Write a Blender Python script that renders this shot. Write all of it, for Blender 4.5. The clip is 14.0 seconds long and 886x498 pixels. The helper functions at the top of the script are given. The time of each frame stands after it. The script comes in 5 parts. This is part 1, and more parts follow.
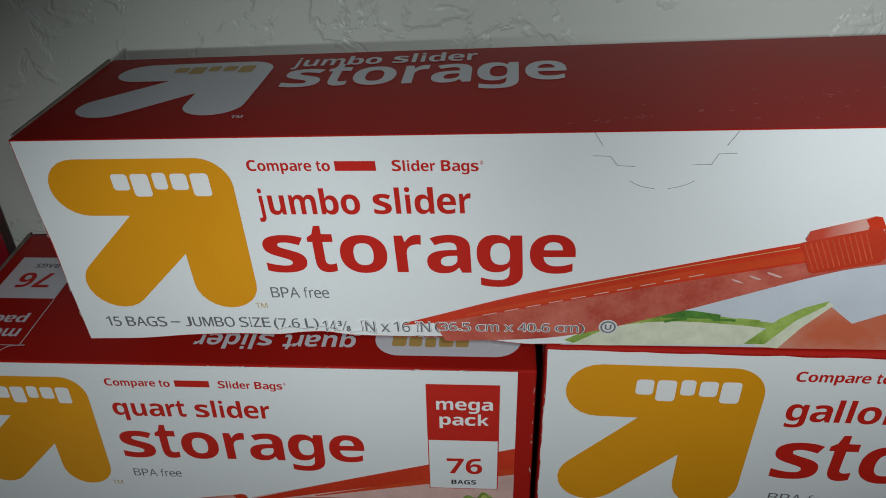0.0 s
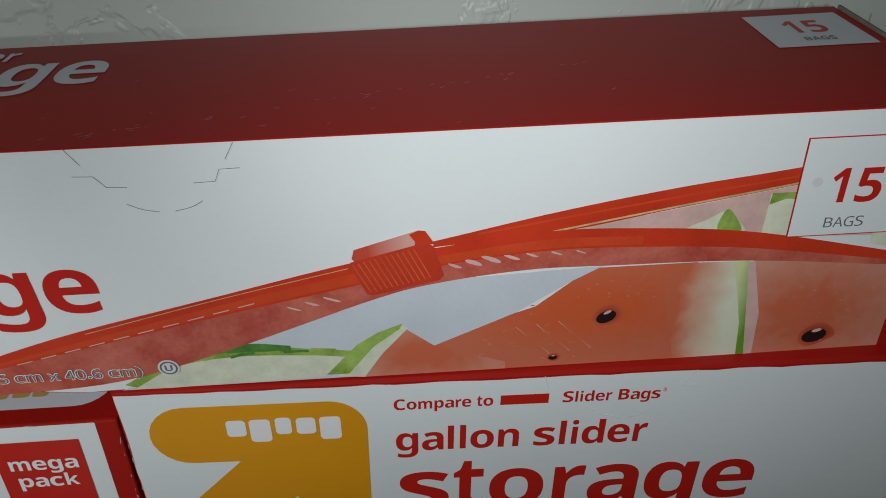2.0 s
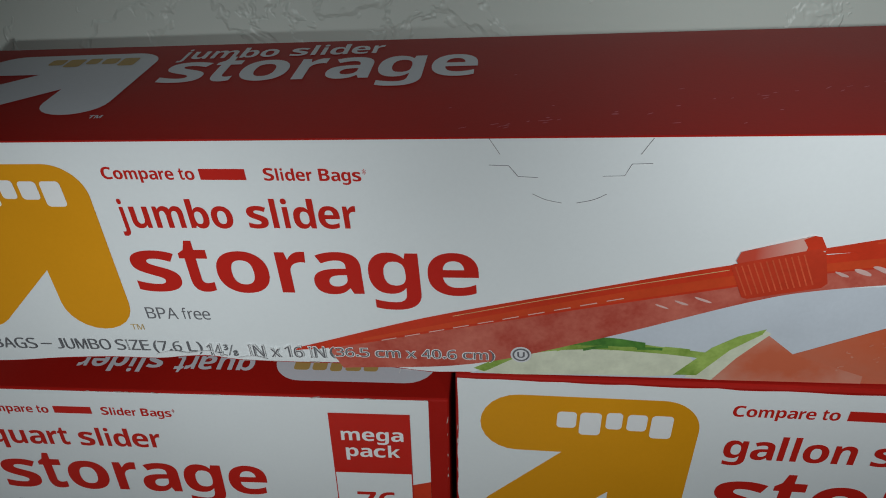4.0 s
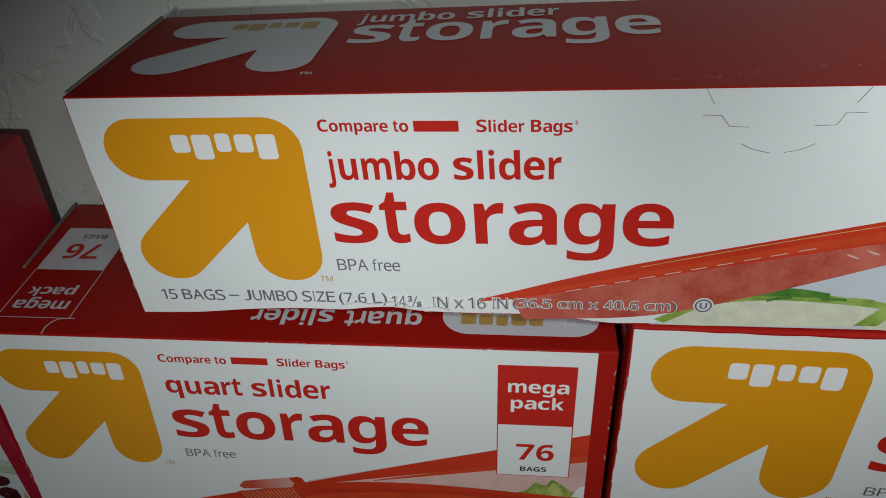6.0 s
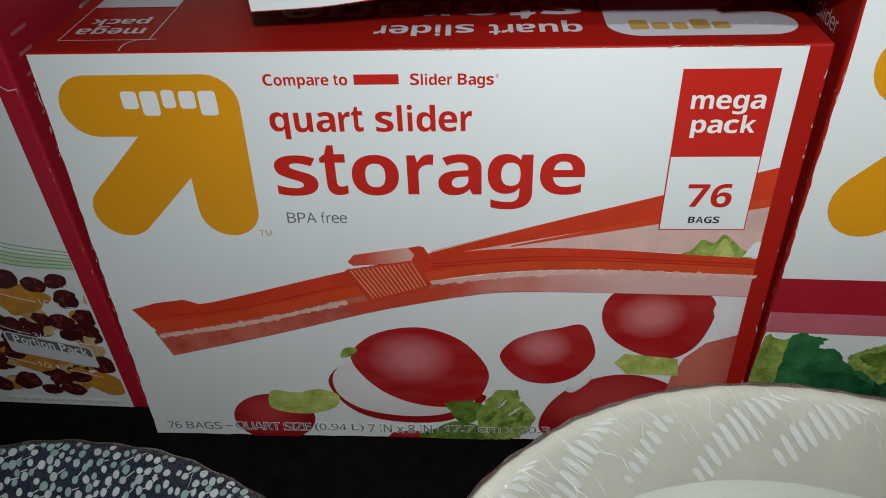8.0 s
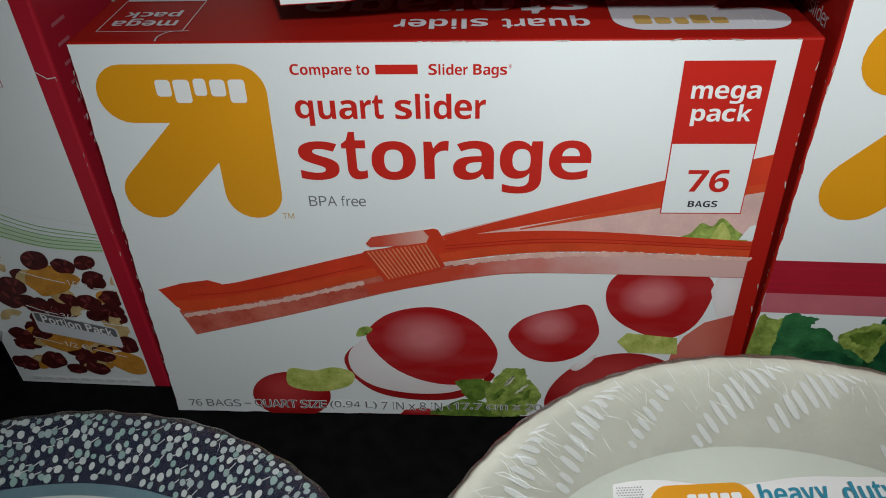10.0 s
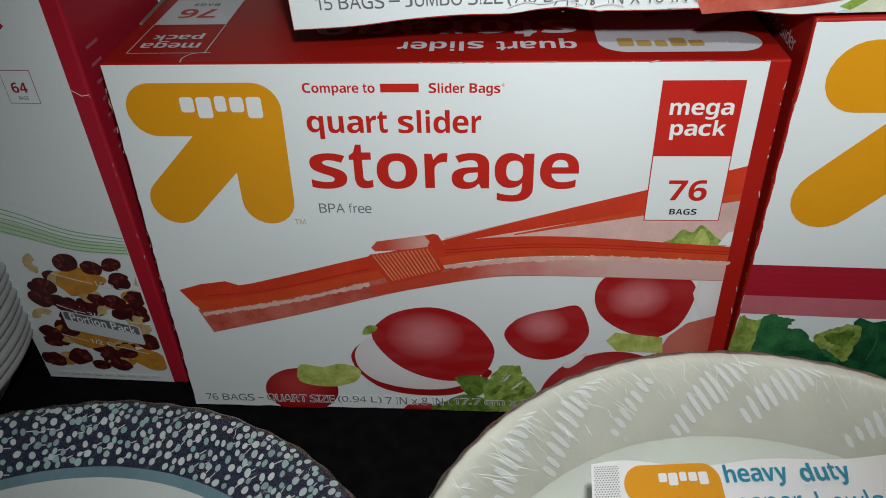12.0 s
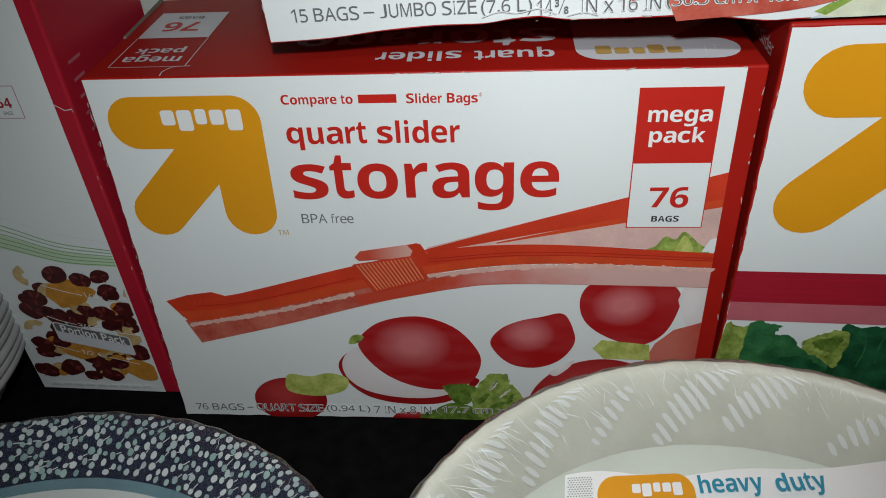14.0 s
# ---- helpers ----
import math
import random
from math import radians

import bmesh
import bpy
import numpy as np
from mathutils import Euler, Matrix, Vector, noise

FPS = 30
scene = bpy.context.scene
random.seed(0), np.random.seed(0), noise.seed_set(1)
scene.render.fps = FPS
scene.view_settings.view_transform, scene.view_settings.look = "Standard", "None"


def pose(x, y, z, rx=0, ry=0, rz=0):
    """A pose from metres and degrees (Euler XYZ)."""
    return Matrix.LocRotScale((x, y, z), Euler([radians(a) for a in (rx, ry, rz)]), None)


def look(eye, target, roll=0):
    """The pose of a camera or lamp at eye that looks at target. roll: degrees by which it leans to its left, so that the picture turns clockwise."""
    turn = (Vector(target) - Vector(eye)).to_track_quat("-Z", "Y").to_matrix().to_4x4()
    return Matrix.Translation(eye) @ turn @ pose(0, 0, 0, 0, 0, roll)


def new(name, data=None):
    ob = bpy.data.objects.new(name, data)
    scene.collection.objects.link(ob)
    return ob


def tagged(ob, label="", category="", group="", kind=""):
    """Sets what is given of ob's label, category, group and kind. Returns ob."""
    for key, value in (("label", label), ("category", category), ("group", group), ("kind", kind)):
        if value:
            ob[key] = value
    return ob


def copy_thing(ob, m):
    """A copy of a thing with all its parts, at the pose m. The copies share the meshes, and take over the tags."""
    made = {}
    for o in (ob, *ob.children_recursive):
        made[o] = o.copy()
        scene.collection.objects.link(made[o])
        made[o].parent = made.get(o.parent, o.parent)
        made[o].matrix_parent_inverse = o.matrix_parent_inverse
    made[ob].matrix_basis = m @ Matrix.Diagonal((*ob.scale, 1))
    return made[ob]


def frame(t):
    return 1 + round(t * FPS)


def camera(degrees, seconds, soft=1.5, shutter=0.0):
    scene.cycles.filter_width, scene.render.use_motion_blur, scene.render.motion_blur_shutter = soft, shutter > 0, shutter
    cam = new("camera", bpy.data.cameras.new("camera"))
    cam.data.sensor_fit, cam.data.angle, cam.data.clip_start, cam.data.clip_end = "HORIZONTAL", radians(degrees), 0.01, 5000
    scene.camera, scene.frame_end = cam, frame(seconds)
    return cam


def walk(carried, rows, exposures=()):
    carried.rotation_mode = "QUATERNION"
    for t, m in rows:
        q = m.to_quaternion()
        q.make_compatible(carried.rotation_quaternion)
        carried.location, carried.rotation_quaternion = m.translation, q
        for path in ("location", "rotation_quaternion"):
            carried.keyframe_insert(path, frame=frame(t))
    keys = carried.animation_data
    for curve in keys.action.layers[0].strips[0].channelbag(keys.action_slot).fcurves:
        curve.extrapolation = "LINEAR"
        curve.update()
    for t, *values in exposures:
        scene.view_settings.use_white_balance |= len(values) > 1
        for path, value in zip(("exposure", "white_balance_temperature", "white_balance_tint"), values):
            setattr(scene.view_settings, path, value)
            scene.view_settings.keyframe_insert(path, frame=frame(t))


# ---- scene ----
import functools

cam = camera(62.20, 14.0, soft=1.0)
PATH = [
    (0.0, -0.0068, 0.0095, 0.2993, 60.17, 1.11, 3.03),
    (0.5, 0.0226, 0.0158, 0.2940, 59.57, 0.60, 2.40),
    (1.0, 0.0452, 0.0197, 0.2944, 60.23, 0.44, 0.57),
    (1.5, 0.0646, 0.0308, 0.2967, 59.34, 0.10, -2.62),
    (2.0, 0.0884, 0.0371, 0.2930, 59.17, -0.01, -5.28),
    (2.5, 0.1103, 0.0357, 0.2913, 60.23, 0.36, -6.87),
    (3.0, 0.1071, 0.0367, 0.2901, 59.95, 0.28, -6.26),
    (3.5, 0.0732, 0.0361, 0.2914, 59.35, 0.99, -1.85),
    (4.0, 0.0211, 0.0359, 0.2931, 59.38, 0.94, 3.39),
    (4.1, 0.0152, 0.0354, 0.2930, 58.90, 1.30, 4.55),
    (4.2, 0.0080, 0.0341, 0.2912, 59.06, 1.11, 5.32),
    (6.3, -0.0303, 0.0209, 0.2872, 58.67, 1.63, 4.77),
    (6.5, -0.0384, 0.0217, 0.2775, 57.57, 2.56, 5.90),
    (7.0, -0.0728, 0.0142, 0.2411, 56.36, 1.52, 5.29),
    (7.5, -0.0768, 0.0099, 0.2108, 56.39, 1.22, 2.91),
    (8.0, -0.0766, 0.0127, 0.2071, 56.35, 1.61, 2.79),
    (8.2, -0.0779, 0.0134, 0.2055, 56.18, 2.20, 2.84),
    (10.3, -0.0816, -0.0028, 0.2111, 56.53, 1.18, 2.58),
    (10.5, -0.0814, -0.0030, 0.2129, 56.45, 1.47, 2.72),
    (11.0, -0.0818, -0.0073, 0.2144, 56.38, 1.36, 2.87),
    (11.5, -0.0813, -0.0145, 0.2157, 56.35, 1.26, 3.04),
    (12.0, -0.0770, -0.0181, 0.2177, 57.26, 1.50, 3.37),
    (12.5, -0.0754, -0.0185, 0.2209, 56.80, 1.81, 3.32),
    (13.0, -0.0768, -0.0185, 0.2193, 56.56, 2.00, 3.58),
    (13.5, -0.0768, -0.0176, 0.2179, 56.76, 1.67, 3.79),
    (14.0, -0.0668, -0.0165, 0.2189, 57.58, 2.48, 3.88),
]
EXPOSURES = [(t, e, k, 10) for t, e, k in ((0.0, -0.24, 6450), (1.0, -0.45, 6450), (2.0, -0.40, 6480), (3.0, -0.31, 6500), (4.2, -0.46, 6400), (6.5, -0.10, 6600), (7.0, 0.06, 6580), (7.5, 0.44, 6550), (8.2, 0.43, 6550), (10.3, 0.45, 6550), (14.0, 0.46, 6550))]
walk(cam, [(t, pose(x, y, z, rx, ry, rz)) for t, x, y, z, rx, ry, rz in PATH], EXPOSURES)
# ---- world ----
world = bpy.data.worlds.new("room_air")
scene.world = world
world.use_nodes = True
world.node_tree.nodes["Background"].inputs[0].default_value = (0.80, 0.95, 1.0, 1)
world.node_tree.nodes["Background"].inputs[1].default_value = 0.009

# the phone's own small white torch, the only strong light: it stays near the eye, so it stands at the three places where the walk lingers
for place, aim, watts, cone in (((0.106, 0.006, 0.300), (0.168, 0.190, 0.200), 1.52, 90), ((0.006, 0.004, 0.313), (0.022, 0.230, 0.225), 0.92, 88), ((-0.070, -0.012, 0.264), (-0.092, 0.190, 0.086), 1.52, 92)):
    data = bpy.data.lights.new("phone_torch", "SPOT")
    data.energy, data.shadow_soft_size, data.color = watts, 0.006, (0.93, 0.985, 1.0)
    data.spot_size, data.spot_blend = radians(cone), 1.0
    torch = new("phone_torch", data)
    torch.matrix_world = look(place, aim)
    tagged(torch, kind="structure")


# ---- materials ----
def node(t, kind, **inputs):
    n = t.nodes.new(kind)
    for key, value in inputs.items():
        n.inputs[key.replace("_", " ")].default_value = value
    return n


def ramp(t, stops):
    n = t.nodes.new("ShaderNodeValToRGB")
    while len(n.color_ramp.elements) < len(stops):
        n.color_ramp.elements.new(0.5)
    for e, (p, c) in zip(n.color_ramp.elements, stops):
        e.position, e.color = p, (*c, 1)
    return n


def basic(name, rough=0.4, coat=0.0, spec=0.5):
    m = bpy.data.materials.new(name)
    m.use_nodes = True
    b = m.node_tree.nodes["Principled BSDF"]
    b.inputs["Roughness"].default_value = rough
    b.inputs["Coat Weight"].default_value = coat
    b.inputs["Coat Roughness"].default_value = 0.22
    b.inputs["Specular IOR Level"].default_value = spec
    return m, m.node_tree, b


def printed(name, c, rough=0.40, coat=0.08, vary=0.06, big=18, fine=900, bump=0.02, second=None, gloss=0.35):
    """Ink on coated board: a little mottling at two scales, faint scuffs and a fine relief."""
    m, t, b = basic(name, rough, coat, gloss)
    pos = t.nodes.new("ShaderNodeTexCoord")
    n1 = node(t, "ShaderNodeTexNoise", Scale=big, Detail=3.0)
    n2 = node(t, "ShaderNodeTexNoise", Scale=fine, Detail=2.0)
    for n in (n1, n2):
        t.links.new(pos.outputs["Object"], n.inputs["Vector"])
    add = t.nodes.new("ShaderNodeMath")
    add.operation = "MULTIPLY_ADD"
    add.inputs[1].default_value = 0.35
    t.links.new(n2.outputs["Fac"], add.inputs[0])
    t.links.new(n1.outputs["Fac"], add.inputs[2])
    lo = tuple(x * (1 - vary) for x in c)
    hi = second or tuple(min(1, x * (1 + vary)) for x in c)
    r = ramp(t, [(0.35, lo), (0.95, hi)])
    t.links.new(add.outputs[0], r.inputs[0])
    t.links.new(r.outputs[0], b.inputs["Base Color"])
    bp = node(t, "ShaderNodeBump", Strength=bump * 4, Distance=0.0003)
    t.links.new(add.outputs[0], bp.inputs["Height"])
    t.links.new(bp.outputs[0], b.inputs["Normal"])
    rr = node(t, "ShaderNodeMapRange", To_Min=rough - 0.06, To_Max=rough + 0.10)
    t.links.new(n1.outputs["Fac"], rr.inputs["Value"])
    t.links.new(rr.outputs[0], b.inputs["Roughness"])
    return m


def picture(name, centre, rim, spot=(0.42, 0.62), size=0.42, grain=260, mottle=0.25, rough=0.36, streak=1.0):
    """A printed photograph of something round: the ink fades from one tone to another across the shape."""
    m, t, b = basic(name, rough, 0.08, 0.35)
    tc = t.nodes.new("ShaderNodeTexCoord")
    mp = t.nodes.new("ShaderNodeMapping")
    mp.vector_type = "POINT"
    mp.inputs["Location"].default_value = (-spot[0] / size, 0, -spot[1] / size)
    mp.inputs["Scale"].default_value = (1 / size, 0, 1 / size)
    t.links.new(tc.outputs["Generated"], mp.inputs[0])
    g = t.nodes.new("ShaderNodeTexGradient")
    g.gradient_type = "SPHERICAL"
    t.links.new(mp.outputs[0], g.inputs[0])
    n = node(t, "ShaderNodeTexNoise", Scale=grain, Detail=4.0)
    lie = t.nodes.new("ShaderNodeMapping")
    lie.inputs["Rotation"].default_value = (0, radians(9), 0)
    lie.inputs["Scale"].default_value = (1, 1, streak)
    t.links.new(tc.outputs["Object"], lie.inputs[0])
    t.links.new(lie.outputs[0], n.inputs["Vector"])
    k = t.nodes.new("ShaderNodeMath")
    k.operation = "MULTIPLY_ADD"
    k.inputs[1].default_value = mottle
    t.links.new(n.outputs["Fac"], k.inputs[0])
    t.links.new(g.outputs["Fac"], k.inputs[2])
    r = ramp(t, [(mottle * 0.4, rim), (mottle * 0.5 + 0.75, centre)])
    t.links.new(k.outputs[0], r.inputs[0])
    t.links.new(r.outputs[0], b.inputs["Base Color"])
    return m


def fade(name, first, last, grain=160, mottle=0.25):
    """Ink that passes from one tone to another across the width of its shape."""
    m, t, b = basic(name, 0.4, 0.08, 0.35)
    tc = t.nodes.new("ShaderNodeTexCoord")
    g = t.nodes.new("ShaderNodeTexGradient")
    t.links.new(tc.outputs["Generated"], g.inputs[0])
    n = node(t, "ShaderNodeTexNoise", Scale=grain, Detail=4.0)
    t.links.new(tc.outputs["Object"], n.inputs["Vector"])
    k = t.nodes.new("ShaderNodeMath")
    k.operation = "MULTIPLY_ADD"
    k.inputs[1].default_value = mottle
    t.links.new(n.outputs["Fac"], k.inputs[0])
    t.links.new(g.outputs["Fac"], k.inputs[2])
    r = ramp(t, [(mottle * 0.5 + 0.22, first), (0.70 + mottle * 0.5, last)])
    t.links.new(k.outputs[0], r.inputs[0])
    t.links.new(r.outputs[0], b.inputs["Base Color"])
    return m


WHITE = printed("white_board", (0.74, 0.77, 0.77), vary=0.035, rough=0.42)
TOP_RED = printed("red_lid_ink", (0.36, 0.011, 0.007), vary=0.12, rough=0.40, coat=0.0, bump=0.03, gloss=0.18)
MAGENTA = printed("crimson_ink", (0.42, 0.013, 0.030), vary=0.10)
CRIMSON = printed("dark_crimson_ink", (0.36, 0.012, 0.028), vary=0.14)
PINKBAND = printed("rose_ink", (0.50, 0.13, 0.16), vary=0.10, big=90)
WORDRED = printed("red_lettering", (0.52, 0.017, 0.010), vary=0.05)
ORANGE = printed("amber_ink", (0.71, 0.300, 0.008), vary=0.05, big=30)
BLACK = printed("black_ink", (0.025, 0.025, 0.028), vary=0.1)
GREYINK = printed("grey_ink", (0.14, 0.14, 0.15), vary=0.1)
SILVER = printed("silver_grey_ink", (0.64, 0.66, 0.70), vary=0.05, rough=0.3)
OCHRE = printed("ochre_ink", (0.50, 0.33, 0.10), vary=0.05)
WHITEINK = printed("white_ink", (0.80, 0.80, 0.79), vary=0.03)
HALO = printed("pale_outline_ink", (0.66, 0.66, 0.66), vary=0.04)
CRAFT = printed("raw_board", (0.22, 0.20, 0.165), rough=0.8, coat=0.0, vary=0.25, big=120, fine=1800)
FRAY = printed("frayed_board", (0.44, 0.38, 0.35), rough=0.85, coat=0.0, vary=0.3, big=300)
ZIPRED = printed("zip_red_ink", (0.56, 0.040, 0.014), vary=0.16, big=70)
ZIPORANGE = printed("zip_orange_ink", (0.59, 0.062, 0.018), vary=0.14, big=90)
ZIPDARK = printed("zip_dark_ink", (0.40, 0.022, 0.010), vary=0.12, big=80)
FILMPINK = printed("bag_pink_ink", (0.50, 0.050, 0.030), vary=0.2, big=110, second=(0.60, 0.17, 0.12))
FILMPALE = printed("bag_pale_ink", (0.64, 0.42, 0.38), vary=0.16, big=120)
FILMGREY = printed("bag_grey_ink", (0.56, 0.60, 0.65), vary=0.08, big=40)
SLIDER = printed("slider_ink", (0.53, 0.045, 0.018), vary=0.14, big=120)
SLIDERLIGHT = printed("slider_light_ink", (0.67, 0.215, 0.105), vary=0.2, big=160)
RIBRED = printed("slider_rib_ink", (0.60, 0.090, 0.038), vary=0.2, big=200)
SLIDERGLOSS = fade("slider_gloss_ink", (0.55, 0.07, 0.04), (0.66, 0.36, 0.30), grain=90)
FILMFADE = fade("bag_film_fade_ink", (0.54, 0.060, 0.030), (0.64, 0.40, 0.37), grain=110, mottle=0.35)
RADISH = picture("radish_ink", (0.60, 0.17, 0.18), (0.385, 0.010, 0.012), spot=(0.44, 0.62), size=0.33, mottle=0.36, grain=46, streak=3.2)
RADISHPLAIN = picture("radish_dark_ink", (0.47, 0.045, 0.045), (0.29, 0.008, 0.009), size=0.5, mottle=0.5, grain=60, streak=3.0)
RADISHPALE = picture("radish_pale_ink", (0.58, 0.16, 0.12), (0.46, 0.07, 0.05), size=0.7, mottle=0.3)
RADISHFLESH = picture("radish_flesh_ink", (0.78, 0.74, 0.74), (0.70, 0.62, 0.62), size=0.7)
STEM = printed("stem_ink", (0.36, 0.45, 0.045), vary=0.35, big=220, second=(0.60, 0.64, 0.20))
LEAF = printed("lettuce_ink", (0.13, 0.22, 0.018), vary=0.5, big=260, second=(0.40, 0.52, 0.12))
LEAFDARK = printed("lettuce_dark_ink", (0.04, 0.10, 0.012), vary=0.5, big=240, second=(0.20, 0.32, 0.05))
KALE = printed("kale_ink", (0.006, 0.050, 0.024), vary=0.5, big=150, second=(0.020, 0.135, 0.050))
KALELIGHT = printed("kale_light_ink", (0.014, 0.115, 0.045), vary=0.5, big=180, second=(0.05, 0.22, 0.075))
MELON = picture("melon_ink", (0.60, 0.105, 0.035), (0.57, 0.155, 0.085), spot=(0.62, 0.6), size=0.5, grain=420, mottle=0.5)
MELONPALE = picture("melon_pale_ink", (0.58, 0.135, 0.065), (0.62, 0.31, 0.23), spot=(0.45, 0.42), size=0.75, grain=300, mottle=0.5)
RINDWHITE = printed("rind_white_ink", (0.66, 0.68, 0.52), vary=0.15, big=150)
RINDFADE = fade("rind_fade_ink", (0.58, 0.135, 0.065), (0.70, 0.71, 0.55))
RINDGREENFADE = fade("rind_green_fade_ink", (0.62, 0.66, 0.36), (0.13, 0.30, 0.02))
RINDGREEN = printed("rind_green_ink", (0.19, 0.36, 0.03), vary=0.4, big=130, second=(0.40, 0.54, 0.13))
RINDDARK = printed("rind_dark_ink", (0.03, 0.16, 0.04), vary=0.5, big=140, second=(0.12, 0.30, 0.05))
BLUSH = picture("seed_blush_ink", (0.30, 0.030, 0.016), (0.56, 0.110, 0.050), spot=(0.5, 0.5), size=0.5, mottle=0.3)
SEED = printed("seed_ink", (0.018, 0.008, 0.008), vary=0.3)
NUTDARK = printed("cranberry_ink", (0.05, 0.008, 0.010), vary=0.5, big=300, second=(0.11, 0.016, 0.016))
NUTRED = printed("berry_gleam_ink", (0.16, 0.030, 0.028), vary=0.4, big=300)
NUTPALE = printed("cashew_ink", (0.55, 0.40, 0.19), vary=0.3, big=260)
NUTGOLD = printed("apricot_ink", (0.52, 0.23, 0.035), vary=0.3, big=240)
GREEN = printed("green_line_ink", (0.20, 0.42, 0.14), vary=0.15)
GREENPALE = printed("pale_green_ink", (0.55, 0.68, 0.50), vary=0.1)
TEAL = printed("teal_ink", (0.012, 0.24, 0.36), vary=0.1)
TAN = printed("warm_grey_ink", (0.63, 0.615, 0.54), vary=0.10, big=60, rough=0.32)
CREAM = printed("paper_bowl_white", (0.76, 0.78, 0.70), vary=0.04, big=40, rough=0.45)
PLATEWHITE = printed("plate_white", (0.60, 0.62, 0.60), vary=0.05, big=30, rough=0.4)
PLATERING = printed("plate_ring_blue", (0.13, 0.23, 0.27), vary=0.12, big=60)


def shelf_material():
    m, t, b = basic("black_shelf", 0.8, 0.0, 0.04)
    tc = t.nodes.new("ShaderNodeTexCoord")
    n = node(t, "ShaderNodeTexNoise", Scale=140.0, Detail=5.0)
    t.links.new(tc.outputs["Object"], n.inputs["Vector"])
    r = ramp(t, [(0.3, (0.0025, 0.0025, 0.003)), (0.8, (0.007, 0.007, 0.0075))])
    t.links.new(n.outputs["Fac"], r.inputs[0])
    t.links.new(r.outputs[0], b.inputs["Base Color"])
    bp = node(t, "ShaderNodeBump", Strength=0.15, Distance=0.0005)
    t.links.new(n.outputs["Fac"], bp.inputs["Height"])
    t.links.new(bp.outputs[0], b.inputs["Normal"])
    return m


def wall_material():
    """Painted plaster with a trowelled knock-down relief."""
    m, t, b = basic("painted_plaster", 0.42, 0.0, 0.5)
    tc = t.nodes.new("ShaderNodeTexCoord")
    warp = node(t, "ShaderNodeTexNoise", Scale=22.0, Detail=3.0)
    t.links.new(tc.outputs["Object"], warp.inputs["Vector"])
    mix = t.nodes.new("ShaderNodeMix")
    mix.data_type = "VECTOR"
    mix.inputs["Factor"].default_value = 0.05
    t.links.new(tc.outputs["Object"], mix.inputs["A"])
    t.links.new(warp.outputs["Color"], mix.inputs["B"])
    blot = node(t, "ShaderNodeTexNoise", Scale=34.0, Detail=4.0, Roughness=0.62)
    t.links.new(mix.outputs["Result"], blot.inputs["Vector"])
    flat = ramp(t, [(0.50, (0, 0, 0)), (0.545, (1, 1, 1))])
    t.links.new(blot.outputs["Fac"], flat.inputs[0])
    fine = node(t, "ShaderNodeTexNoise", Scale=260.0, Detail=3.0)
    t.links.new(tc.outputs["Object"], fine.inputs["Vector"])
    b1 = node(t, "ShaderNodeBump", Strength=0.45, Distance=0.0012)
    t.links.new(flat.outputs[0], b1.inputs["Height"])
    b2 = node(t, "ShaderNodeBump", Strength=0.12, Distance=0.0006)
    t.links.new(fine.outputs["Fac"], b2.inputs["Height"])
    t.links.new(b1.outputs[0], b2.inputs["Normal"])
    t.links.new(b2.outputs[0], b.inputs["Normal"])
    tone = node(t, "ShaderNodeTexNoise", Scale=5.0, Detail=2.0)
    t.links.new(tc.outputs["Object"], tone.inputs["Vector"])
    r = ramp(t, [(0.3, (0.58, 0.63, 0.57)), (0.75, (0.65, 0.695, 0.635))])
    t.links.new(tone.outputs["Fac"], r.inputs[0])
    t.links.new(r.outputs[0], b.inputs["Base Color"])
    return m


